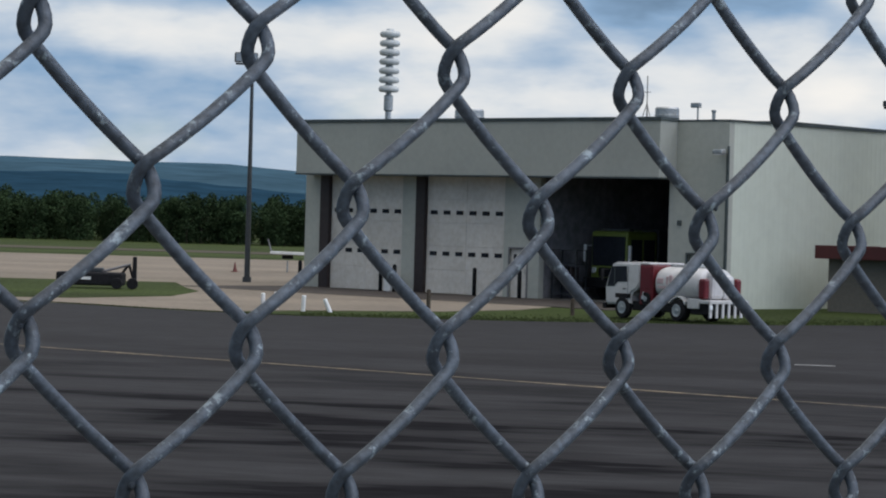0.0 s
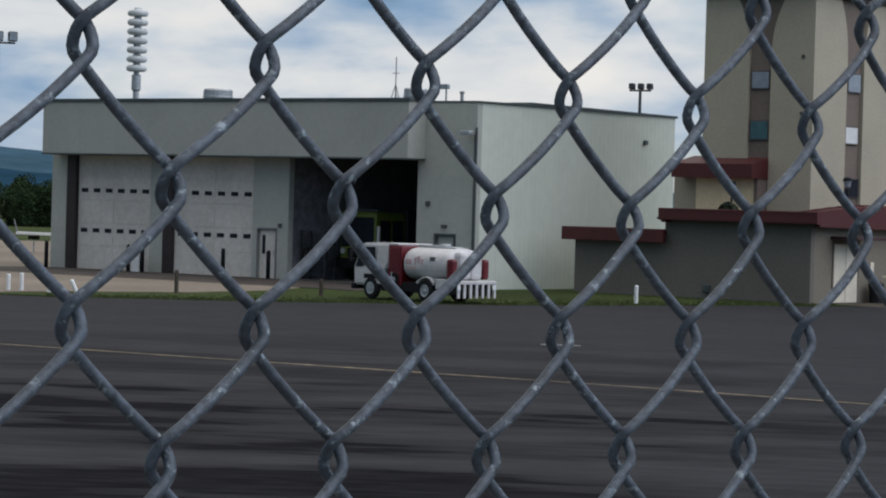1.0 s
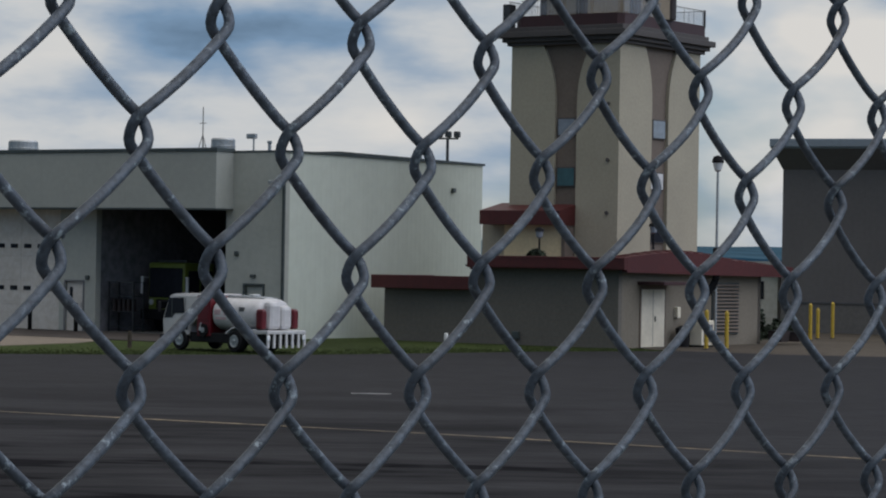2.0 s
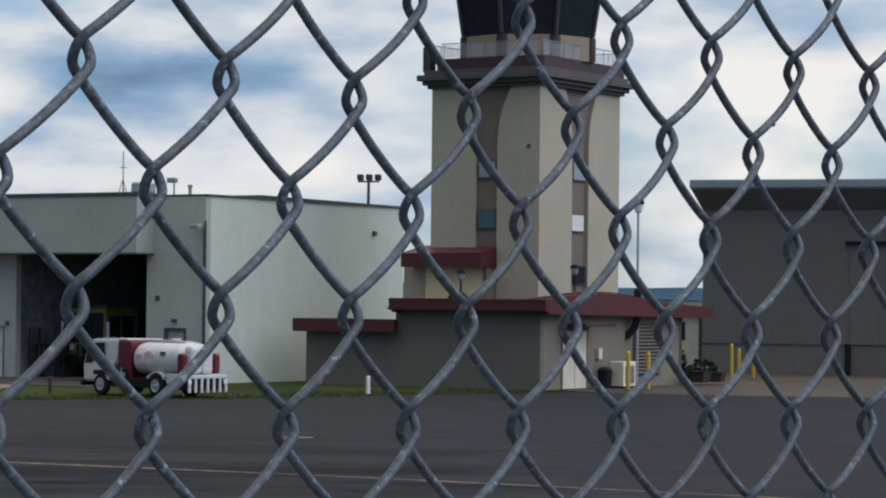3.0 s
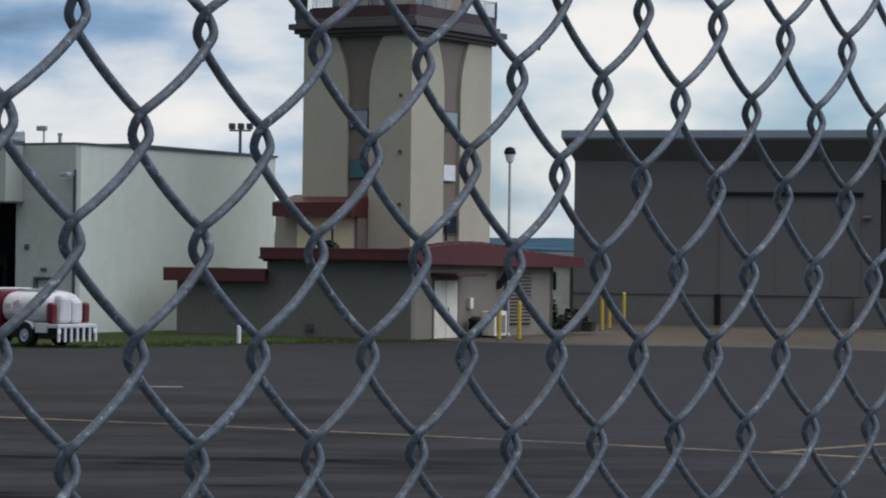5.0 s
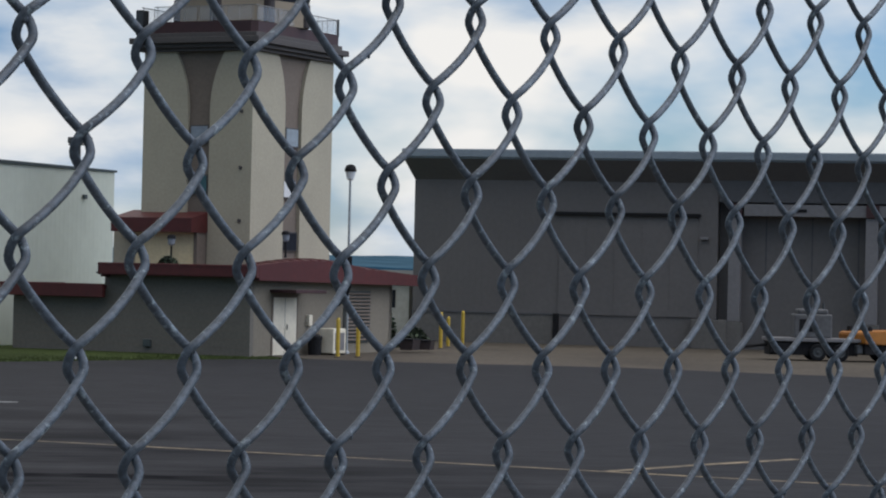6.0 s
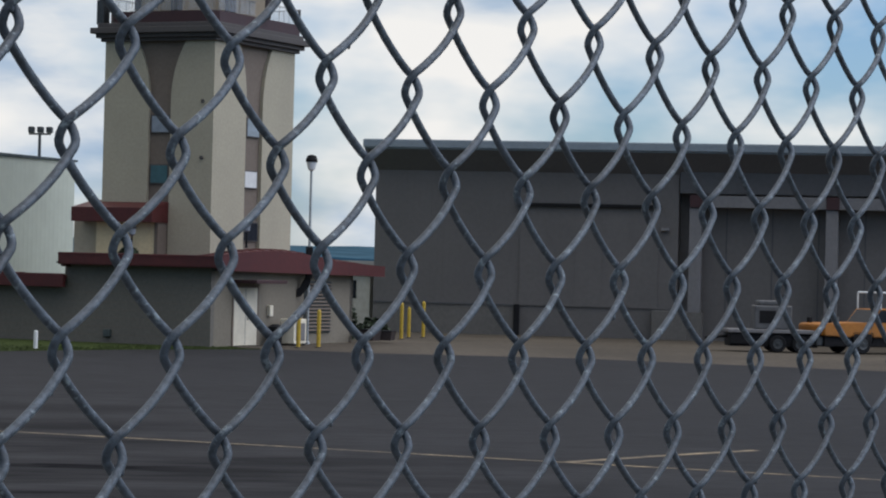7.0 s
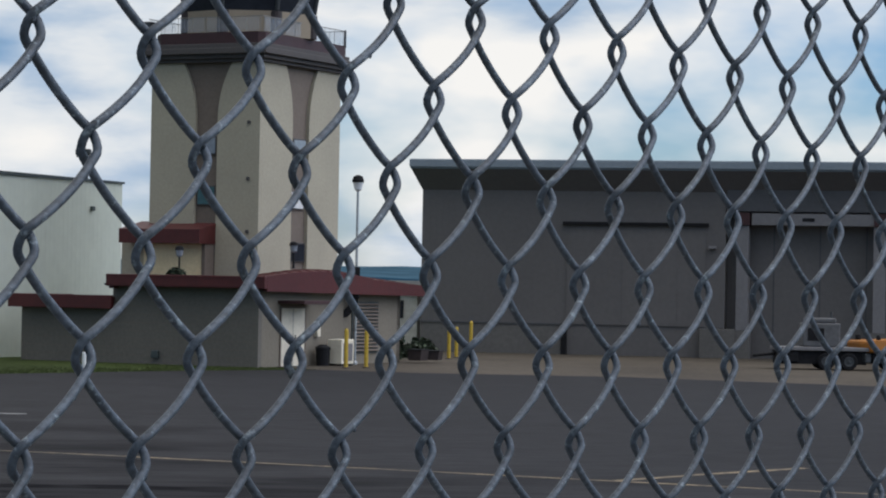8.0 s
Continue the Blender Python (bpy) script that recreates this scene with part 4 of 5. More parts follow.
bm = prism(B(), [(-7.2, 1.75, 4.45), (-7.2, 1.75, 4.98), (-7.2, 3.3, 5.3), (-7.2, 5.0, 5.3), (-7.2, 5.0, 4.45)], (1, 0, 0), 3.55)
part("upper_roof", bm, M_RED, ow, "dark red upper roof")

# ---- charcoal hangar ----
GH = pose(17.35, 125.0, 0, 0, 0, -22)
gh = thing("charcoal_hangar", "large charcoal metal hangar with deep roof edge and recessed bays", "hangar", GH)
part("front_wall", box(B(), -0.2, 14.1, 0, 0.3, 1.4, 8.52), M_GREYH, gh)
part("plinth", box(B(), -0.18, 6.6, -0.12, 0.3, 0, 1.4), M_PLINTH, gh, "lighter grey block plinth")
part("plinth", box(B(), 6.6, 14.1, 0.02, 0.3, 0, 1.4), M_GREYH, gh)
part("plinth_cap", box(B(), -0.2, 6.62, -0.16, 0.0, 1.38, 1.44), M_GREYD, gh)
part("post", box(B(), 6.55, 6.8, -0.2, 0.02, 0, 1.45, 0.02), M_BLACK, gh)
part("end_wall", box(B(), -0.2, 0.1, 0.3, 30, 0, 8.5), M_GREYH, gh)
part("back_wall", box(B(), -0.2, 60, 30, 30.3, 0, 8.5), M_GREYH, gh)
part("far_wall", box(B(), 59.7, 60, 0.3, 30, 0, 8.5), M_GREYH, gh)
part("return_wall", box(B(), 13.8, 14.1, 0.3, 1.0, 0, 8.5), M_GREYH, gh)
part("bay_wall", box(B(), 14.1, 59.7, 0.75, 1.0, 0, 8.5), M_GREYH, gh, "recessed charcoal bay doors")
ro = part("roof", box(B(), -0.6, 60.6, -0.9, 30.9, 8.52, 8.98, 0.02), M_GREYB, gh, "grey-blue metal roof edge")
part("gutter", box(B(), -0.62, 60.6, -1.0, -0.9, 8.60, 8.95, 0.02), M_GREYB, ro)
bm = B()
low = [bm.verts.new(v) for v in ((-0.21, -0.01, 7.58), (60.01, -0.01, 7.58), (60.01, 30.31, 7.58), (-0.21, 30.31, 7.58))]
top = [bm.verts.new(v) for v in ((-0.57, -0.87, 8.53), (60.57, -0.87, 8.53), (60.57, 30.87, 8.53), (-0.57, 30.87, 8.53))]
bm.faces.new(low[::-1])
bm.faces.new(top)
for k in range(4):
    bm.faces.new((low[k], low[(k + 1) % 4], top[(k + 1) % 4], top[k]))
part("soffit", bm, M_GREYH, gh, "sloping charcoal metal soffit under the roof edge")
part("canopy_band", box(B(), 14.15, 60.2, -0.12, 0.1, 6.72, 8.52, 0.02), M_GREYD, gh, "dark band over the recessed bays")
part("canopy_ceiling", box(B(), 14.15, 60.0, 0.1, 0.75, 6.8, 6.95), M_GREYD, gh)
for k in range(48):
    part("rib", box(B(), 0.15 + k * 0.29, 0.19 + k * 0.29, -0.006, 0.0, 1.46, 7.57), M_GREYH, gh)
ld = part("large_door", box(B(), 6.75, 13.2, -0.05, 0.0, 1.42, 6.0), M_GREYH, gh, "charcoal sliding door")
part("door_track", box(B(), 6.55, 13.32, -0.22, 0.0, 6.0, 6.16, 0.02), M_BLACK, ld, "dark sliding door track")
for k in range(1, 5):
    part("door_seam", box(B(), 6.75 + k * 1.29 - 0.015, 6.75 + k * 1.29 + 0.015, -0.062, -0.05, 1.45, 5.98), M_GREYH, ld)
part("wall_lamp", box(B(), 13.35, 13.7, -0.3, 0, 4.98, 5.1, 0.03), M_PILASTER, gh, "small grey wall lamp")
for x in (14.62, 20.8, 27.2, 33.6):
    p_ = part("pilaster", box(B(), x, x + 0.55, -0.16, 0.4, 1.3, 6.08, 0.02), M_PILASTER, gh, "light grey steel pilaster")
    part("pilaster_base", box(B(), x - 0.1, x + 0.65, -0.2, 0.45, 0, 1.3), M_PLINTH, p_)
    part("bracket_block", box(B(), x + 0.02, x + 0.6, -0.27, 0.4, 6.1, 6.66), M_MAROON, p_, "dark red bracket")
part("vent", box(B(), 17.6, 18.15, -0.23, -0.19, 6.3, 6.44, 0.01), M_BLACK, gh, "small dark vent on the lintel")
part("lintel", box(B(), 15.3, 60, -0.2, 0.4, 6.1, 6.64, 0.02), M_PILASTER, gh, "light grey steel lintel")
for k in range(1, 12):
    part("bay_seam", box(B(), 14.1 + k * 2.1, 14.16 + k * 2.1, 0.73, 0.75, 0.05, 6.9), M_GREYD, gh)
part("kerb_block", box(B(), 13.0, 14.6, -0.35, 0.0, 0, 1.35, 0.03), M_PLINTH, gh)

# ---- white shed beyond, between wing and hangar ----
sh = thing("white_shed", "small white shed behind the office wing", "shed", pose(15.9, 128, 0, 0, 0, -30))
part("wall", box(B(), -2.6, 1.6, 0, 3, 0, 2.7), M_DOORWHITE, sh)
part("roof", prism(B(), [(-2.8, -0.3, 2.7), (-2.8, 1.5, 3.3), (-2.8, 3.3, 2.7)], (1, 0, 0), 4.6), M_TRIM, sh)
part("window", box(B(), -0.4, 0.9, -0.05, 0, 1.5, 2.35), M_GLASS, sh)


# ---- fuel truck ----
def wheel(parent, x, y, r, width, out, rim=None):
    w_ = part("wheel", lathe(B(), [(r * 0.55, -width / 2), (r * 0.92, -width / 2), (r, -width * 0.3), (r, width * 0.3), (r * 0.92, width / 2), (r * 0.55, width / 2)], 24), M_BLACK, parent, "black tyre", smooth=False)
    w_.matrix_basis = pose(x, y, r, 90 * (1 if out < 0 else -1), 0, 0)
    part("rim", lathe(B(), [(r * 0.58, width * 0.42), (r * 0.58, width * 0.53), (r * 0.52, width * 0.55), (r * 0.44, width * 0.505), (r * 0.2, width * 0.505), (r * 0.16, width * 0.58), (0, width * 0.6)], 18), rim or M_GREYM, w_)
    return w_


FT = pose(-5.0, 85.9, 0.02, 0, 0, 140) @ Matrix.Diagonal((0.95, 1, 1.04, 1))
ft = thing("fuel_truck", "white and dark red cab-over aviation fuel truck on grass edge", "truck", FT)
part("chassis", box(B(), -1.05, 3.2, -0.35, 0.35, 0.38, 0.55, 0.02), M_BLACK, ft)
# black boxes between the wheels, also standing in for underside shade
part("under_tray", box(B(), 0.42, 2.2, -0.78, 0.78, 0.26, 0.56, 0.03), M_BLACK, ft, "black underside boxes that also fill in shade")
cabm = prism(B(), [(1.80, -0.85, 1.12), (1.93, -0.85, 0.92), (2.22, -0.85, 0.80), (2.25, -0.85, 0.42), (3.45, -0.85, 0.42), (3.48, -0.85, 0.95), (3.22, -0.85, 1.62), (3.0, -0.85, 1.74), (1.80, -0.85, 1.74)], (0, 1, 0), 1.7)
bmesh.ops.bevel(cabm, geom=cabm.edges[:], offset=0.06, segments=3, affect="EDGES")
cb = part("cab", cabm, M_DUSTY, ft, "white cab-over cab")
part("windscreen", prism(B(), [(3.485, -0.75, 0.98), (3.485, 0.75, 0.98), (3.25, 0.7, 1.6), (3.25, -0.7, 1.6)], (1, 0, 0.35), 0.012), M_GLASS, cb, "dark windscreen")
for sy in (-1, 1):
    part("side_window", prism(B(), [(2.40, sy * 0.851, 1.14), (2.85, sy * 0.851, 1.12), (3.0, sy * 0.851, 0.99), (3.36, sy * 0.851, 0.97), (3.15, sy * 0.851, 1.60), (2.44, sy * 0.851, 1.62)], (0, sy, 0), 0.012), M_GLASS, cb, "dark side window")
    part("window_post", box(B(), 2.98, 3.01, sy * 0.851 - 0.016, sy * 0.851 + 0.016, 0.98, 1.61), M_TRIM, cb)
    part("door_line", box(B(), 2.36, 2.375, sy * 0.85 - 0.008, sy * 0.85 + 0.008, 0.5, 1.6), M_TRIM, cb)
    part("handle", box(B(), 2.45, 2.58, sy * 0.87 - 0.02, sy * 0.87 + 0.02, 0.9, 0.93), M_BLACK, cb)
    mi = part("mirror", box(B(), 3.4, 3.45, sy * 1.02 - 0.07, sy * 1.02 + 0.07, 1.15, 1.5, 0.02), M_BLACK, cb)
    part("mirror_arm", rod(B(), (3.3, sy * 0.84, 1.5), (3.42, sy * 1.02, 1.48), 0.012), M_BLACK, mi)
    part("wheel_arch", box(B(), 2.25, 2.97, sy * 0.84 - 0.03, sy * 0.84 + 0.03, 0.62, 0.78, 0.04), M_BLACK, ft)
    wheel(ft, 2.6, sy * 0.79, 0.335, 0.2, sy, M_STEEL)
    wheel(ft, 0.0, sy * 0.74, 0.335, 0.36, sy, M_STEEL)
    part("headlight", box(B(), 3.44, 3.5, sy * 0.62 - 0.12, sy * 0.62 + 0.12, 0.62, 0.76, 0.02), M_LAMPLENS, cb)
part("bumper", box(B(), 3.42, 3.58, -0.85, 0.85, 0.28, 0.46, 0.03), M_BLACK, ft, "black front bumper")
for k in range(3):
    part("roof_marker", box(B(), 2.9, 2.98, -0.4 + k * 0.4 - 0.05, -0.4 + k * 0.4 + 0.05, 1.74, 1.78, 0.01), M_JAMB, cb)
part("roof_cap", box(B(), 1.4, 1.9, -0.8, 0.8, 1.69, 1.75, 0.02), M_DUSTY, ft, "white roof strip")
mod = part("pump_module", box(B(), 1.22, 1.84, -0.82, 0.82, 0.45, 1.68, 0.03), M_TRUCKRED, ft, "dark red pump cabinet")
part("cabinet_door", box(B(), 1.30, 1.78, 0.82, 0.84, 0.95, 1.62, 0.01), M_TRUCKRED, mod)
part("hose_reel", rod(B(), (1.5, 0.70, 0.64), (1.5, 0.88, 0.64), 0.2, n=20), M_BLACK, mod, "black hose reel")
part("reel_hub", rod(B(), (1.5, 0.87, 0.64), (1.5, 0.90, 0.64), 0.08, n=16), M_STEEL, mod)
tank = B()
N_ = 28
prof = [(-0.95, 0.62), (-0.92, 0.86), (-0.82, 0.97), (-0.7, 1.0), (1.0, 1.0), (1.1, 0.97), (1.18, 0.88), (1.2, 0.62)]
rings = [[tank.verts.new((x, 0.84 * s_ * math.copysign(abs(math.cos(2 * math.pi * k / N_)) ** 0.8, math.cos(2 * math.pi * k / N_)), 1.14 + 0.52 * s_ * math.copysign(abs(math.sin(2 * math.pi * k / N_)) ** 0.8, math.sin(2 * math.pi * k / N_)))) for k in range(N_)] for x, s_ in prof]
for r0, r1 in zip(rings, rings[1:]):
    for k in range(N_):
        tank.faces.new((r0[k], r0[(k + 1) % N_], r1[(k + 1) % N_], r1[k]))
tank.faces.new(rings[0][::-1]); tank.faces.new(rings[-1])
tk = part("tank", tank, M_DUSTY, ft, "white elliptical fuel tank", smooth=True)
part("walkway", box(B(), -0.6, 1.0, -0.25, 0.25, 1.65, 1.69, 0.01), M_STEEL, tk)
part("manway", lathe(B(), [(0.2, 1.66), (0.2, 1.74), (0.16, 1.77), (0, 1.77)], 18), M_STEEL, tk)
for x, w_, z0, z1 in ((1.02, 0.30, 1.12, 1.30), (0.60, 0.10, 1.10, 1.36), (0.46, 0.14, 1.16, 1.40), (0.28, 0.10, 1.12, 1.32)):
    part("lettering_bar", box(B(), x - w_, x, 0.80, 0.846, z0, z1, 0.02), M_PINK, tk, "faded red bar")
part("lettering_bar", box(B(), -0.35, -0.12, 0.80, 0.842, 1.25, 1.38), M_GREYM, tk)
part("lettering_bar", box(B(), 0.5, 0.95, 0.80, 0.842, 0.98, 1.06), M_PINK, tk, "faded red bar")
for y0, y1, z1 in ((-0.56, -0.06, 1.44), (-0.05, 0.50, 1.56)):
    part("rear_cabinet", box(B(), -1.2, -0.80, y0, y1, 0.70, z1, 0.13), M_DUSTY, ft, "rounded white rear cabinet")
for sy in (-0.74, 0.74):
    part("rear_stripe", box(B(), -1.20, -0.90, sy - 0.12, sy + 0.12, 0.72, 1.34, 0.07), M_TRUCKRED, ft, "red rear panel")
rb = part("rear_bumper", box(B(), -1.5, -1.0, -0.9, 0.9, 0.58, 0.69, 0.02), M_DUSTY, ft, "white slatted rear bumper deck")
for k in range(7):
    y = -0.84 + k * 0.28
    part("slat", box(B(), -1.5, -1.44, y - 0.05, y + 0.05, 0.16, 0.58, 0.01), M_DUSTY, rb)
# black block added in place of the shadow below the rear deck
part("under_deck", box(B(), -1.42, -0.5, -0.8, 0.8, 0.24, 0.58, 0.03), M_BLACK, ft, "black block standing in for the shade under the deck")
for sy in (-0.78, 0.86):
    part("tail_lamp", box(B(), -1.53, -1.49, sy - 0.07, sy + 0.07, 0.40, 0.54, 0.02), M_LAMPLENS, ft)
part("ladder_rail", rod(B(), (-0.75, 0.3, 1.66), (0.9, 0.3, 1.72), 0.018, n=8), M_STEEL, tk)
part("ladder_rail", rod(B(), (-0.75, -0.3, 1.66), (0.9, -0.3, 1.72), 0.018, n=8), M_STEEL, tk)
part("pump_valve", lathe(B(), [(0.07, 0.62), (0.07, 0.72), (0.03, 0.74), (0.03, 0.86)], 12, (1.62, 0.86)), M_STEEL, mod)
part("side_skirt", box(B(), -0.95, -0.42, 0.74, 0.86, 0.42, 0.72, 0.02), M_DUSTY, ft)
part("mudguard", prism(B(), [(0.42, 0.56, 0.62)] + [(0.42 * math.cos(radians(q)), 0.56, 0.36 + 0.42 * math.sin(radians(q))) for q in range(25, 160, 15)] + [(-0.42, 0.56, 0.62), (-0.38, 0.56, 0.60)] + [(0.38 * math.cos(radians(q)), 0.56, 0.36 + 0.38 * math.sin(radians(q))) for q in range(155, 20, -15)], (0, 1, 0), 0.34), M_DUSTY, ft)

# ---- orange plough truck, trailer ----
PT = pose(35.2, 104.6, 0.02, 0, 0, 196)
pt_ = thing("plough_truck", "orange-yellow pickup truck with white roof rack and plough mount", "truck", PT)
bodym = prism(B(), [(-2.6, -0.95, 0.66), (2.6, -0.95, 0.68), (3.4, -0.95, 0.72), (3.45, -0.95, 1.12), (3.3, -0.95, 1.2), (1.2, -0.95, 1.26), (-2.6, -0.95, 1.24)], (0, 1, 0), 1.9)
bmesh.ops.bevel(bodym, geom=bodym.edges[:], offset=0.04, segments=2, affect="EDGES")
part("body", bodym, M_ORANGE, pt_)
cabp = prism(B(), [(1.25, -0.83, 1.2), (0.75, -0.83, 1.80), (-0.6, -0.83, 1.82), (-0.85, -0.83, 1.2)], (0, 1, 0), 1.66)
pc = part("cab", cabp, M_ORANGE, pt_)
part("windscreen", prism(B(), [(1.245, -0.72, 1.25), (1.245, 0.68, 1.25), (0.80, 0.66, 1.76), (0.80, -0.7, 1.76)], (0.7, 0, 0.6), 0.014), M_GLASS, pc)
for sy in (-0.83, 0.83):
    part("side_window", prism(B(), [(1.08, sy, 1.26), (0.70, sy, 1.76), (-0.42, sy, 1.77), (-0.52, sy, 1.26)], (0, math.copysign(1, sy), 0), 0.02), M_GLASS, pc)
    for x in (-1.7, 1.6):
        wheel(pt_, x, math.copysign(0.84, sy), 0.4, 0.26, sy, M_POLE)
        part("wheel_arch", box(B(), x - 0.48, x + 0.48, math.copysign(0.93, sy) - 0.03, math.copysign(0.93, sy) + 0.03, 0.42, 0.86, 0.08), M_BLACK, pt_)
part("chassis", box(B(), -2.55, 3.3, -0.8, 0.8, 0.28, 0.70, 0.04), M_BLACK, pt_, "black underside and running boards")
rk = part("roof_rack", box(B(), -0.95, -0.85, -0.85, 0.85, 2.42, 2.5), M_SIREN, pt_, "white tubular rack")
for x in (-2.4, -0.9):
    for y in (-0.82, 0.82):
        part("rack_post", rod(B(), (x, y, 1.2), (x, y, 2.46), 0.035), M_SIREN, rk)
for y in (-0.82, 0.82):
    part("rack_rail", rod(B(), (-2.4, y, 2.46), (0.7, y, 2.46), 0.04), M_SIREN, rk)
    part("rack_post", rod(B(), (0.7, y, 1.78), (0.7, y, 2.46), 0.04), M_SIREN, rk)
part("rack_board", box(B(), -2.3, -1.0, -0.8, 0.8, 1.5, 2.15, 0.02), M_WHITE, rk, "white box behind the cab")
part("strobe", lathe(B(), [(0.09, 1.22), (0.09, 1.34), (0.05, 1.42), (0, 1.43)], 12, (2.95, 0.6)), M_BLACK, pt_)
part("plough_lamp", box(B(), 3.05, 3.2, -0.72, -0.5, 1.18, 1.42, 0.03), M_BLACK, pt_)
part("door_line", box(B(), -0.02, 0.0, 0.945, 0.956, 0.72, 1.24), M_TRIM, pt_)
part("door_line", box(B(), 1.18, 1.2, 0.945, 0.956, 0.72, 1.24), M_TRIM, pt_)
part("handle", box(B(), 0.1, 0.26, 0.95, 0.975, 1.06, 1.1), M_BLACK, pt_)
part("plough_mount", box(B(), 3.3, 3.6, -0.7, 0.7, 0.30, 0.68, 0.06), M_POLE, pt_, "dark plough mount")
tr = thing("flatbed_trailer", "dark flatbed trailer with pale deck edge carrying grey machine", "trailer", pose(30.35, 104.2, 0.02, 0, 0, -8))
part("deck", box(B(), -1.8, 1.9, -0.95, 0.95, 0.76, 0.9, 0.02), M_PILASTER, tr)
part("frame", box(B(), -1.7, 1.8, -0.8, 0.8, 0.22, 0.76), M_BLACK, tr)
for x in (0.2, 1.1):
    for sy in (-1, 1):
        wheel(tr, x, sy * 0.85, 0.34, 0.24, sy, M_POLE)
part("drawbar", rod(B(), (-1.7, 0, 0.6), (-2.6, 0, 0.5), 0.06), M_BLACK, tr)
part("toolbox", box(B(), -1.7, -0.9, -0.9, -0.6, 0.3, 0.7, 0.03), M_BLACK, tr)
mc = thing("grey_generator", "boxy weathered grey generator on the flatbed trailer", "generator", pose(30.4, 104.2, 0.92, 0, 0, -8))
part("housing", box(B(), -0.75, 0.75, -0.6, 0.6, 0.0, 0.95, 0.06), M_GREYM, mc)
part("hood", box(B(), -0.6, 0.6, -0.5, 0.5, 0.95, 1.15, 0.06), M_GREYM, mc)
part("grille", box(B(), -0.55, 0.1, -0.62, -0.59, 0.25, 0.75, 0.01), M_BLACK, mc)
part("exhaust", rod(B(), (0.5, 0.2, 1.1), (0.5, 0.2, 1.4), 0.05), M_POLE, mc)


# ---- poles and lamps ----
def flood_pole(x, y, top, turn, label, heads=3, s=1.0):
    p_ = thing("floodlight_pole", label, "floodlight pole", pose(x, y, 0, 0, 0, turn), "apron floodlight poles")
    part("base", rod(B(), (0, 0, 0), (0, 0, 0.25), 0.2, n=16), M_POLE, p_)
    part("pole", rod(B(), (0, 0, 0.2), (0, 0, top), 0.13, 0.07, n=16), M_POLE, p_)
    part("cross_arm", rod(B(), (-0.75 * s, 0, top), (0.75 * s, 0, top), 0.045), M_POLE, p_)
    for k in range(heads):
        xx = s * (-0.62 + 1.24 * k / max(1, heads - 1))
        bm = box(B(), xx - 0.2 * s, xx + 0.2 * s, -0.3, 0.05, top + 0.06, top + 0.5 * s, 0.05)
        h_ = part("floodlight", bm, M_POLE, p_, "boxy floodlight head")
        part("lens", box(B(), xx - 0.16 * s, xx + 0.16 * s, -0.315, -0.298, top + 0.1, top + 0.46 * s), M_GLASS_L, h_)
    return p_


flood_pole(-26.9, 117.5, 9.75, 20, "tall dark pole with three floodlights on the apron edge")
flood_pole(1.6, 132.0, 9.05, 165, "floodlight pole rising behind the fire station", 3, 0.72)


def globe_lamp(x, y, z0, z1, label):
    p_ = thing("lamp_post", label, "lamp post", pose(x, y, z0), "globe lamp posts")
    h = z1 - z0
    part("pole", lathe(B(), [(0.11, 0), (0.11, 0.1), (0.055, 0.15), (0.045, h - 0.6)], 14), M_STEEL, p_)
    hd = part("lamp_head", lathe(B(), [(0.06, h - 0.62), (0.13, h - 0.56), (0.2, h - 0.28), (0.2, h - 0.26)], 16), M_LAMPLENS, p_, "pale lamp globe")
    part("hood", lathe(B(), [(0.22, h - 0.28), (0.23, h - 0.2), (0.17, h - 0.05), (0.06, h)], 16), M_BLACK, hd, "dark domed hood")
    return p_


lp = globe_lamp(11.47, 101.5, 0.0, 7.2, "tall thin lamp post beside the office wing")
ban = part("control_box", box(B(), -0.13, 0.13, -0.16, 0.12, 2.5, 3.72, 0.05), M_BLACK, lp, "tall black control box on the pole")
part("cable_sleeve", prism(B(), [(-0.10, -0.06, 2.6), (0.10, -0.06, 2.55), (0.02, -0.06, 2.2), (-0.30, -0.06, 1.82), (-0.66, -0.06, 1.74), (-0.62, -0.06, 1.98), (-0.34, -0.06, 2.16)], (0, 1, 0), 0.12), M_BLACK, ban, "black sleeve drooping from the box")


def lantern(local, h, label):
    p_ = thing("roof_lantern", label, "lantern", LB @ pose(*local), "roof lanterns")
    part("post", lathe(B(), [(0.07, 0), (0.04, 0.08), (0.035, h - 0.42)], 12), M_BLACK, p_)
    part("lamp", lathe(B(), [(0.05, h - 0.42), (0.12, h - 0.36), (0.15, h - 0.15)], 12), M_GLASS_L, p_)
    part("cap", lathe(B(), [(0.18, h - 0.15), (0.14, h - 0.04), (0.03, h)], 12), M_BLACK, p_)


lantern((-4.15, 1.2, 3.05), 1.3, "small black lantern on the red roof")
lantern((-0.85, 3.9, 3.6), 1.0, "thin black lantern post on the red roof")

# ---- bollards, condenser, bins ----
def yellow_bollard(x, y, h):
    p_ = thing("bollard", "yellow painted steel bollard on the ramp", "bollard", pose(x, y, 0.01), "yellow bollards")
    part("tube", lathe(B(), [(0.075, 0), (0.075, h - 0.05), (0.05, h - 0.01), (0, h)], 16), M_BOLLARD, p_)
    part("cap", lathe(B(), [(0.055, h - 0.02), (0.045, h + 0.015), (0, h + 0.03)], 16), M_BOLLARD, p_)
    part("footing", lathe(B(), [(0.14, -0.02), (0.14, 0.03), (0.08, 0.05)], 16), M_RAMP, p_, "grey concrete footing")


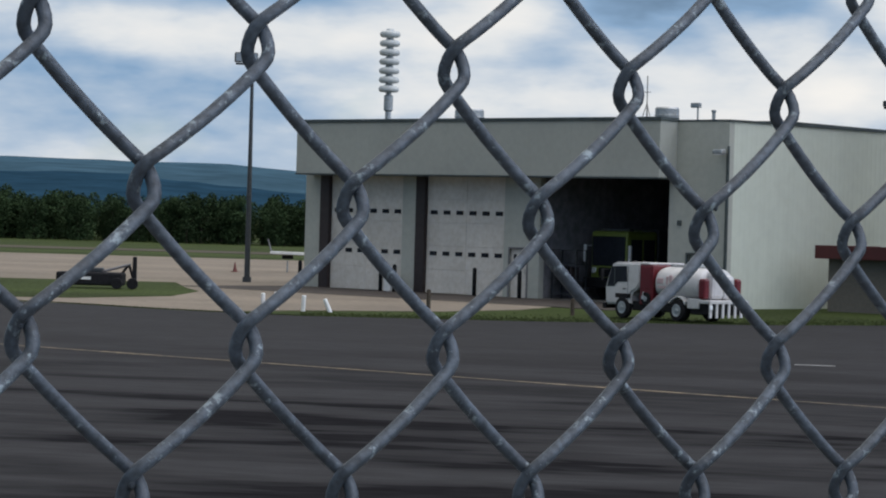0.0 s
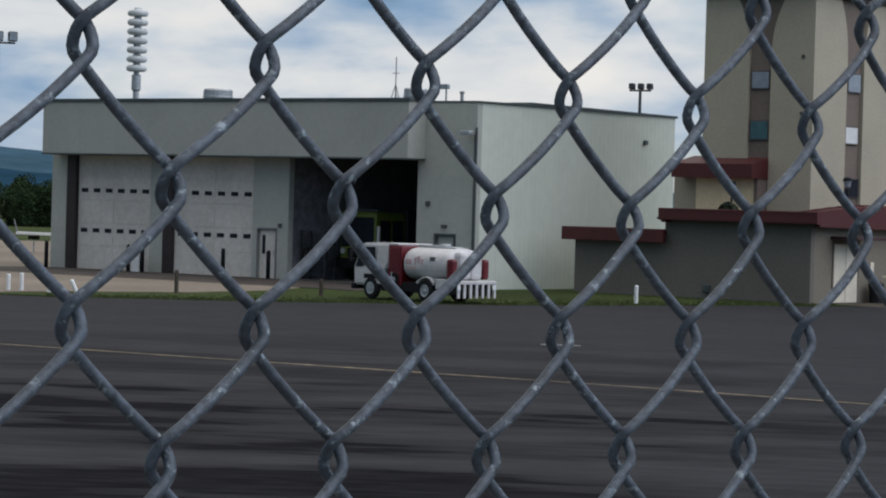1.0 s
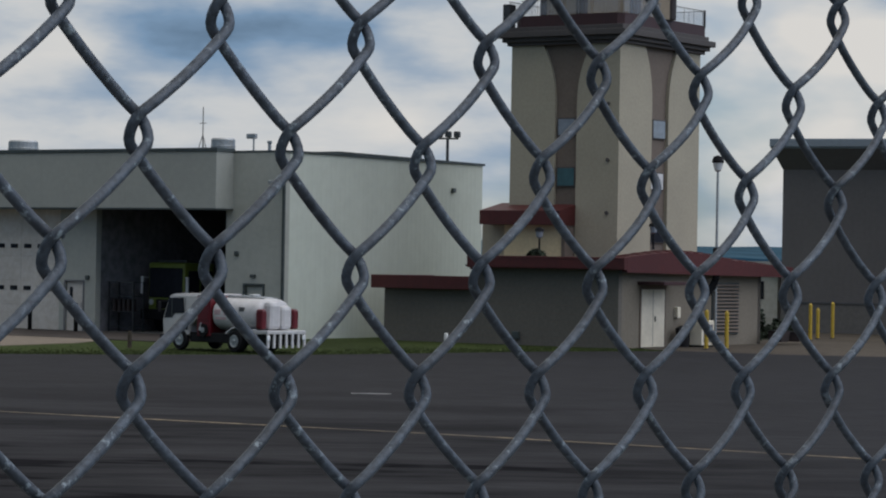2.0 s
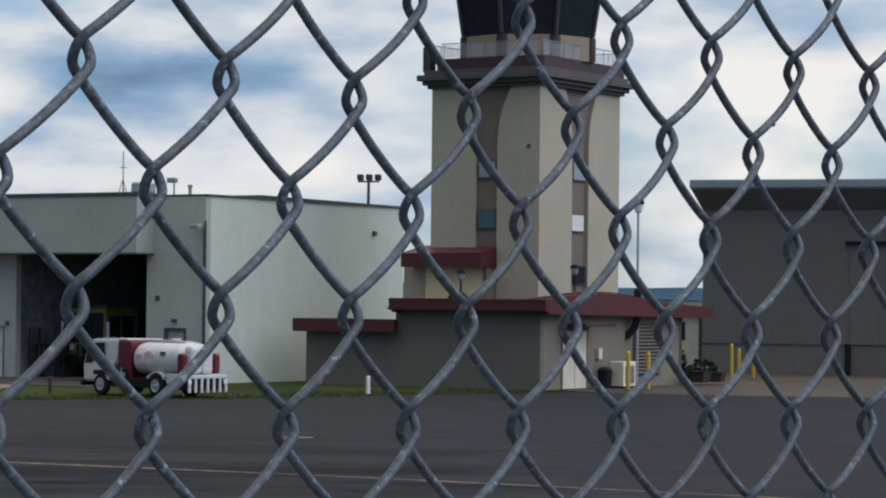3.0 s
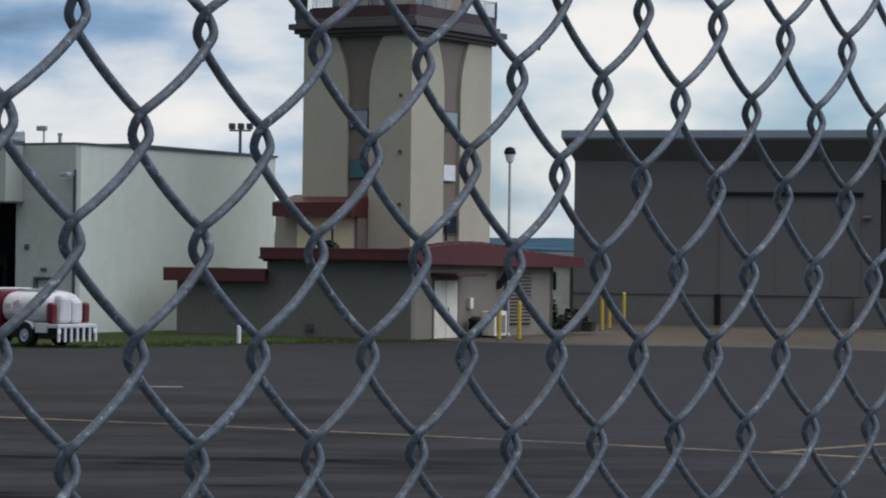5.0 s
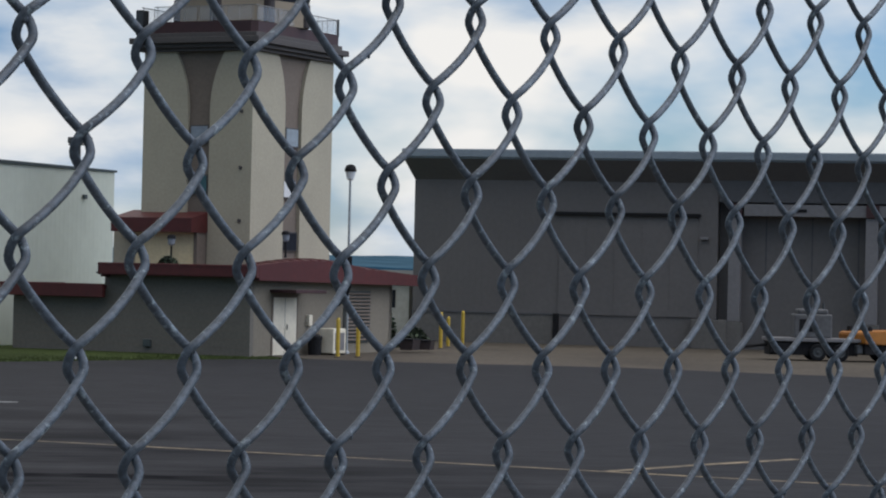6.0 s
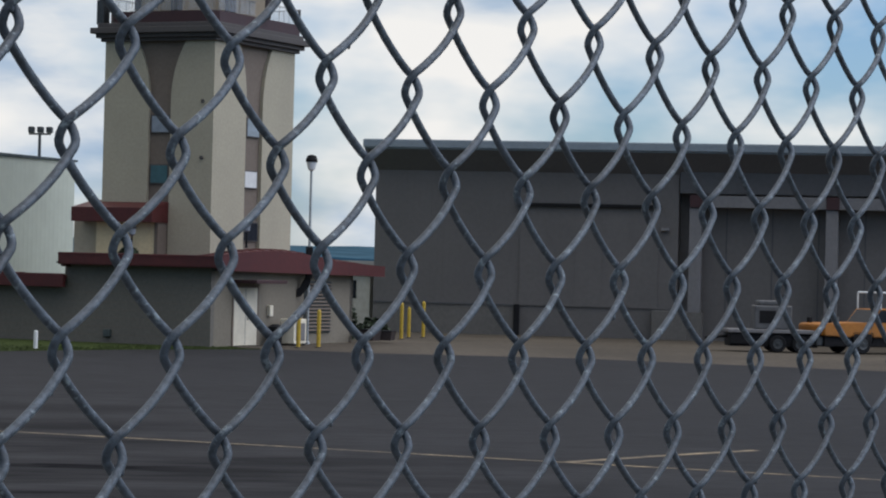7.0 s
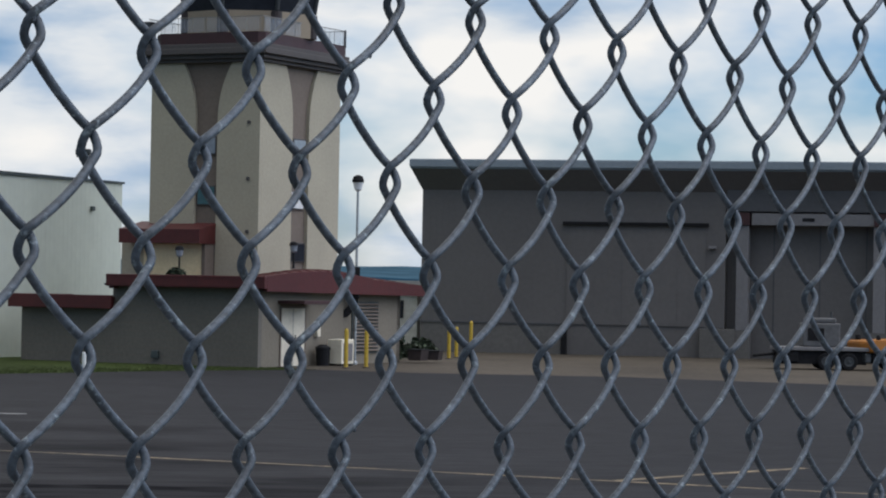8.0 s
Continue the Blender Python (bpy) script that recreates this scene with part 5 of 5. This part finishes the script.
for x, y, h in ((10.62, 96.7, 1.42), (11.42, 97.3, 1.38), (16.5, 111.2, 1.52), (17.2, 113.8, 1.3), (17.95, 114.6, 1.55)):
    yellow_bollard(x, y, h)
ac = thing("condenser_unit", "pale beige outdoor condenser unit beside the wall", "air conditioner", LB @ pose(0.75, 4.75, 0.0))
part("case", box(B(), -0.3, 0.3, -0.45, 0.5, 0.08, 1.0, 0.03), M_CREAM, ac)
part("grille", box(B(), 0.3, 0.315, -0.32, 0.37, 0.2, 0.85, 0.005), M_PILASTER, ac)
part("feet", box(B(), -0.28, 0.28, -0.4, 0.45, 0, 0.08), M_BLACK, ac)
solid("waste_bin", lathe(B(), [(0.24, 0), (0.27, 0.6), (0.29, 0.62), (0.29, 0.7), (0.12, 0.8), (0, 0.8)], 18), M_BLACK, "black round waste bin by the white door", "bin", LB @ pose(0.45, 3.95, 0.0))
for k, (x, y, s_) in enumerate(((14.3, 104.6, 0.5), (15.1, 105.6, 0.45))):
    bn = thing("dumpster", "dark brown waste container beside the shrubs", "waste container", pose(x, y, 0.0, 0, 0, -30 + 9 * k), "waste containers")
    part("tub", prism(B(), [(-0.5 * s_, -0.35, 0.12), (0.5 * s_, -0.35, 0.12), (0.6 * s_, -0.35, 1.05 * s_), (-0.6 * s_, -0.35, 1.05 * s_)], (0, 1, 0), 0.75), M_JAMB, bn)
    part("lid", box(B(), -0.63 * s_, 0.63 * s_, -0.4, 0.45, 1.05 * s_, 1.12 * s_, 0.02), M_BLACK, bn)


# ---- small posts, cone, mower, aircraft ----
def marker(x, y, h, lean, mat_, label, group):
    bm = lathe(B(), [(0.07, -0.05), (0.07, h - 0.03), (0.05, h), (0, h)], 12)
    return solid("marker_post", bm, mat_, label, "marker post", pose(x, y, 0.01, 0, lean, 0), group)


for x, y, h, lean in ((-18.75, 84.3, 0.52, 0), (-18.35, 84.4, 0.56, 0), (-17.35, 83.9, 0.50, 2), (-16.5, 84.0, 0.44, -24)):
    marker(x, y, h, lean, M_WHITE, "short white leaning marker post in the verge" if lean < -5 else "short white marker post in the verge", "white marker posts")
marker(1.18, 90.6, 0.6, 0, M_WHITE, "lone white marker post in the grass", "white marker posts")
marker(-13.7, 86.3, 0.75, 0, M_BARK, "short brown wooden post in the verge", "verge posts")
marker(-9.2, 88.2, 0.55, 0, M_BARK, "short brown stake in the verge", "verge posts")
cn = thing("traffic_cone", "orange traffic cone standing on the concrete", "traffic cone", pose(-32.2, 137.8, 0.02) @ Matrix.Diagonal((0.7, 0.7, 0.75, 1)))
part("cone", lathe(B(), [(0.17, 0.04), (0.03, 0.68), (0, 0.68)], 16), M_CONE, cn)
part("base", box(B(), -0.26, 0.26, -0.26, 0.26, 0, 0.045), M_CONE, cn)
mw = thing("mower_deck", "black towed mower implement on the grass island", "mower", pose(-29.0, 100.6, 0.03, 0, 0, 8))
part("deck", box(B(), -1.45, 1.1, -0.6, 0.6, 0.12, 0.62, 0.07), M_BLACK, mw)
for k in range(2):
    part("lettering_bar", box(B(), -1.25 + k * 0.62, -0.72 + k * 0.62, -0.615, -0.6, 0.34, 0.45), M_WHITE, mw, "white bar")
part("gearbox", box(B(), -0.3, 0.3, -0.25, 0.25, 0.6, 0.8, 0.05), M_POLE, mw)
part("hitch", rod(B(), (0.1, 0, 0.6), (1.35, 0, 0.95), 0.05), M_PILASTER, mw)
part("hoop", rod(B(), (0.85, 0.2, 0.4), (1.25, 0.2, 0.95), 0.05), M_BLACK, mw)
part("hoop", rod(B(), (1.25, 0.2, 0.95), (1.42, 0.2, 0.4), 0.05), M_BLACK, mw)
part("lift_mast", box(B(), 1.42, 1.58, -0.08, 0.08, 0.1, 1.25, 0.03), M_BLACK, mw)
for x in (0.9, 1.5):
    wheel(mw, x, -0.62, 0.22, 0.16, -1, M_BLACK)
ap = thing("light_aircraft", "white low-wing aircraft parked beside the fire station", "aircraft", pose(-31.0, 141.0, 0.02, 0, 0, 8))
part("wing", prism(B(), [(0, -0.55, 0.98), (6.5, -0.75, 0.86), (6.5, 0.75, 0.86), (0, 0.45, 0.98)], (0, 0, 1), 0.12), M_WHITE, ap)
part("winglet", prism(B(), [(0.0, -0.3, 1.05), (0.0, 0.3, 1.05), (-0.2, 0.12, 1.75), (-0.2, -0.02, 1.75)], (1, 0, 0), 0.05), M_GREYM, ap)
part("wheel_fairing", box(B(), 0.6, 1.2, -0.2, 0.2, 0.70, 0.9, 0.06), M_BLACK, ap, "dark wing pod")
fu = B()
rod(fu, (6.5, -3.0, 1.15), (6.5, 0.8, 1.15), 0.5, 0.55, 16)
rod(fu, (6.5, 0.8, 1.15), (6.5, 4.5, 1.35), 0.55, 0.12, 16)
part("fuselage", fu, M_WHITE, ap)
part("fin", prism(B(), [(6.5, 3.8, 1.35), (6.5, 4.6, 1.35), (6.5, 4.8, 2.5), (6.5, 4.4, 2.5)], (1, 0, 0), 0.08), M_WHITE, ap)
for x in (4.6, 8.0):
    part("gear_leg", rod(B(), (x, 0, 0.2), (x, 0, 0.95), 0.05), M_STEEL, ap)
    wheel(ap, x, -0.1, 0.22, 0.14, -1)
part("tie_down_stand", rod(B(), (0.9, 0, 0.0), (0.9, 0, 0.6), 0.04), M_STEEL, ap)


# ---- trees and hills ----
def tree_meshes(seed, h):
    rnd = random.Random(seed)
    trunk = B()
    rod(trunk, (0, 0, -0.1), (0.1 * rnd.uniform(-1, 1), 0, h * 0.55), 0.02 * h + 0.03, 0.008 * h + 0.01, 8)
    for k in range(5):
        q = rnd.uniform(0, 6.28)
        z = h * rnd.uniform(0.25, 0.5)
        rod(trunk, (0, 0, z), (math.cos(q) * h * 0.2, math.sin(q) * h * 0.2, z + h * 0.2), 0.012 * h, 0.004 * h, 6)
    vs, fs_ = [], []
    lobes = [(rnd.uniform(-0.2, 0.2) * h, rnd.uniform(-0.2, 0.2) * h, h * (0.10 + 0.76 * q / 23 + rnd.uniform(-0.03, 0.03)), h * rnd.uniform(0.13, 0.2) * (1.15 - 0.45 * q / 23)) for q in range(24)]
    for cx, cy, cz, r in lobes:
        for _ in range(150):
            d = Vector((rnd.gauss(0, 1), rnd.gauss(0, 1), rnd.gauss(0, 1))).normalized() * r * rnd.uniform(0.65, 1.08)
            c = Vector((cx, cy, cz)) + d
            s_ = h * rnd.uniform(0.014, 0.03)
            t1 = Vector((rnd.gauss(0, 1), rnd.gauss(0, 1), rnd.gauss(0, 1))).normalized()
            t2 = t1.cross(Vector((rnd.gauss(0, 1), rnd.gauss(0, 1), rnd.gauss(0, 1)))).normalized()
            k = len(vs)
            vs += [c + t1 * s_, c + t2 * s_ * 0.7, c - t1 * s_, c - t2 * s_ * 0.7]
            fs_.append((k, k + 1, k + 2, k + 3))
    me = bpy.data.meshes.new("crown")
    me.from_pydata([tuple(v) for v in vs], [], fs_)
    me.materials.append(M_LEAF)
    return mesh_of("trunk", trunk, M_BARK), me


kinds = [tree_meshes(s_, 4.6) for s_ in (3, 8, 15, 21, 34)]
rnd = random.Random(5)
for row, (y0, n_) in enumerate(((268, 34), (274, 34), (281, 30))):
    for k in range(n_):
        x = -106 + k * 58 / n_ + rnd.uniform(-0.8, 0.8)
        tm, cm = kinds[rnd.randrange(5)]
        s_ = rnd.choice((0.72, 0.85, 0.95, 1.0, 1.1)) * rnd.uniform(0.93, 1.07) * (1 + 0.05 * row) * (1.22 if x < -90 else 1.0)
        t_ = thing("tree", "dark green leafy tree in the distant treeline", "tree", pose(x, y0 + 0.05 * x + rnd.uniform(-2, 2), 0, 0, 0, rnd.uniform(0, 360)), "distant treeline")
        t_.scale = (s_, s_, s_)
        for nm, me in (("trunk", tm), ("crown", cm)):
            o = new(nm, me)
            o.parent = t_
bm = B()
hv = []
for i in range(121):
    az = radians(-40 + i * 80 / 120)
    d_ = math.degrees(az)
    el = 0.45 + 0.62 * max(0, min(1, (-4 - d_) / 9)) + 0.07 * noise.noise((d_ * 0.28, 1.5, 0)) + 0.03 * noise.noise((d_ * 1.1, 4.5, 0))
    row = []
    for rr, kk in ((3000, 0.0), (3400, 0.45), (3800, 0.8), (4200, 1.0)):
        z = 3 + rr * math.tan(radians(el)) * kk + (6 * noise.noise((d_ * 0.9, kk * 7, 2)) if 0 < kk < 1 else 0)
        row.append(bm.verts.new((rr * math.sin(az), rr * math.cos(az), z if kk else -5)))
    hv.append(row)
for a_, b_ in zip(hv, hv[1:]):
    for k in range(3):
        bm.faces.new((a_[k], b_[k], b_[k + 1], a_[k + 1]))
rg = B()
rv_ = []
for i in range(161):
    az = radians(-40 + i * 80 / 160)
    d_ = math.degrees(az)
    el = 0.16 + 0.62 * max(0, min(1, (-6 - d_) / 10)) + 0.08 * noise.noise((d_ * 0.35, 9.5, 0)) + 0.03 * noise.noise((d_ * 2.1, 3.5, 0))
    rv_.append([rg.verts.new((rr * math.sin(az), rr * math.cos(az), 3 + rr * math.tan(radians(el)) * kk if kk else -5)) for rr, kk in ((2200, 0.0), (2500, 0.6), (2800, 1.0))])
for a_, b_ in zip(rv_, rv_[1:]):
    for k in range(2):
        rg.faces.new((a_[k], b_[k], b_[k + 1], a_[k + 1]))
solid("backdrop_ridge", rg, M_RIDGE, "darker wooded ridge before the hills, haze put into its blue-green", "hills", kind="structure", smooth=True)
solid("backdrop", bm, M_HILL, "distant wooded ridge with blue-green haze put into its colour", "hills", kind="structure", smooth=True)


# ---- shrubs and grass ----
def shrub(x, y, z, r, h, seed, label):
    rn = random.Random(seed)
    vs, fs_ = [], []
    for _ in range(900):
        d = Vector((rn.gauss(0, 1), rn.gauss(0, 1), abs(rn.gauss(0, 1)))).normalized() * rn.uniform(0.5, 1.05)
        c = Vector((d.x * r, d.y * r, d.z * h))
        t1 = Vector((rn.gauss(0, 1), rn.gauss(0, 1), rn.gauss(0, 1))).normalized() * 0.11
        t2 = t1.cross(Vector((rn.gauss(0, 1), rn.gauss(0, 1), rn.gauss(0, 1)))).normalized() * 0.08
        k = len(vs)
        vs += [c + t1, c + t2, c - t1, c - t2]
        fs_.append((k, k + 1, k + 2, k + 3))
    p_ = thing("shrub", label, "shrub", pose(x, y, z), "shrubs")
    me = bpy.data.meshes.new("foliage")
    me.from_pydata([tuple(v) for v in vs], [], fs_)
    me.materials.append(M_BUSH)
    o = new("foliage", me); o.parent = p_
    part("stem", rod(B(), (0, 0, -0.05), (0, 0, h * 0.6), 0.04, 0.02, 8), M_BARK, p_)


shrub(13.6, 109.0, 0, 0.8, 1.9, 4, "dark green shrub beside the office wing")
shrub(15.4, 112.0, 0, 0.8, 0.85, 9, "dark green shrub by the ramp")
q_ = LB @ Vector((-4.15, 1.0, 3.15))
shrub(q_.x, q_.y, q_.z - 0.05, 0.36, 0.4, 12, "small dark plant at the roof lantern's foot")
rn = random.Random(11)
vs, fs_ = [], []


def tuft(x, y, h):
    for _ in range(3):
        q = rn.uniform(0, 6.28)
        dx, dy = math.cos(q) * 0.02, math.sin(q) * 0.02
        lx, ly = rn.uniform(-0.6, 0.6) * h, rn.uniform(-0.6, 0.6) * h
        k = len(vs)
        vs.extend([(x - dx, y - dy, -0.01), (x + dx, y + dy, -0.01), (x + lx, y + ly, h)])
        fs_.append((k, k + 1, k + 2))


EDGE = [(-25.4, 83.6), (-21.4, 81.1), (-19.3, 80.3), (-16.4, 79.4), (-9.7, 81.2), (-3, 84.4), (0, 87), (4.5, 91.2), (9.5, 94.4)]
for (xa, ya), (xb, yb) in zip(EDGE, EDGE[1:]):
    L_ = math.hypot(xb - xa, yb - ya)
    nx_, ny_ = -(yb - ya) / L_, (xb - xa) / L_
    for _ in range(int(L_ * 260)):
        q, o = rn.random(), abs(rn.gauss(0, 1)) * (0.35 if xa < -17 else 2.2) - 0.05
        tuft(xa + (xb - xa) * q + nx_ * o, ya + (yb - ya) * q + ny_ * o, rn.uniform(0.015, 0.05))
for _ in range(5000):
    tuft(rn.uniform(-42, -26.5), rn.uniform(89, 107), rn.uniform(0.02, 0.05))
me = bpy.data.meshes.new("grass")
me.from_pydata(vs, [], fs_)
me.materials.append(M_BLADE)
tagged(new("grass", me), "short green grass blades along the verge", "grass", kind="stuff")
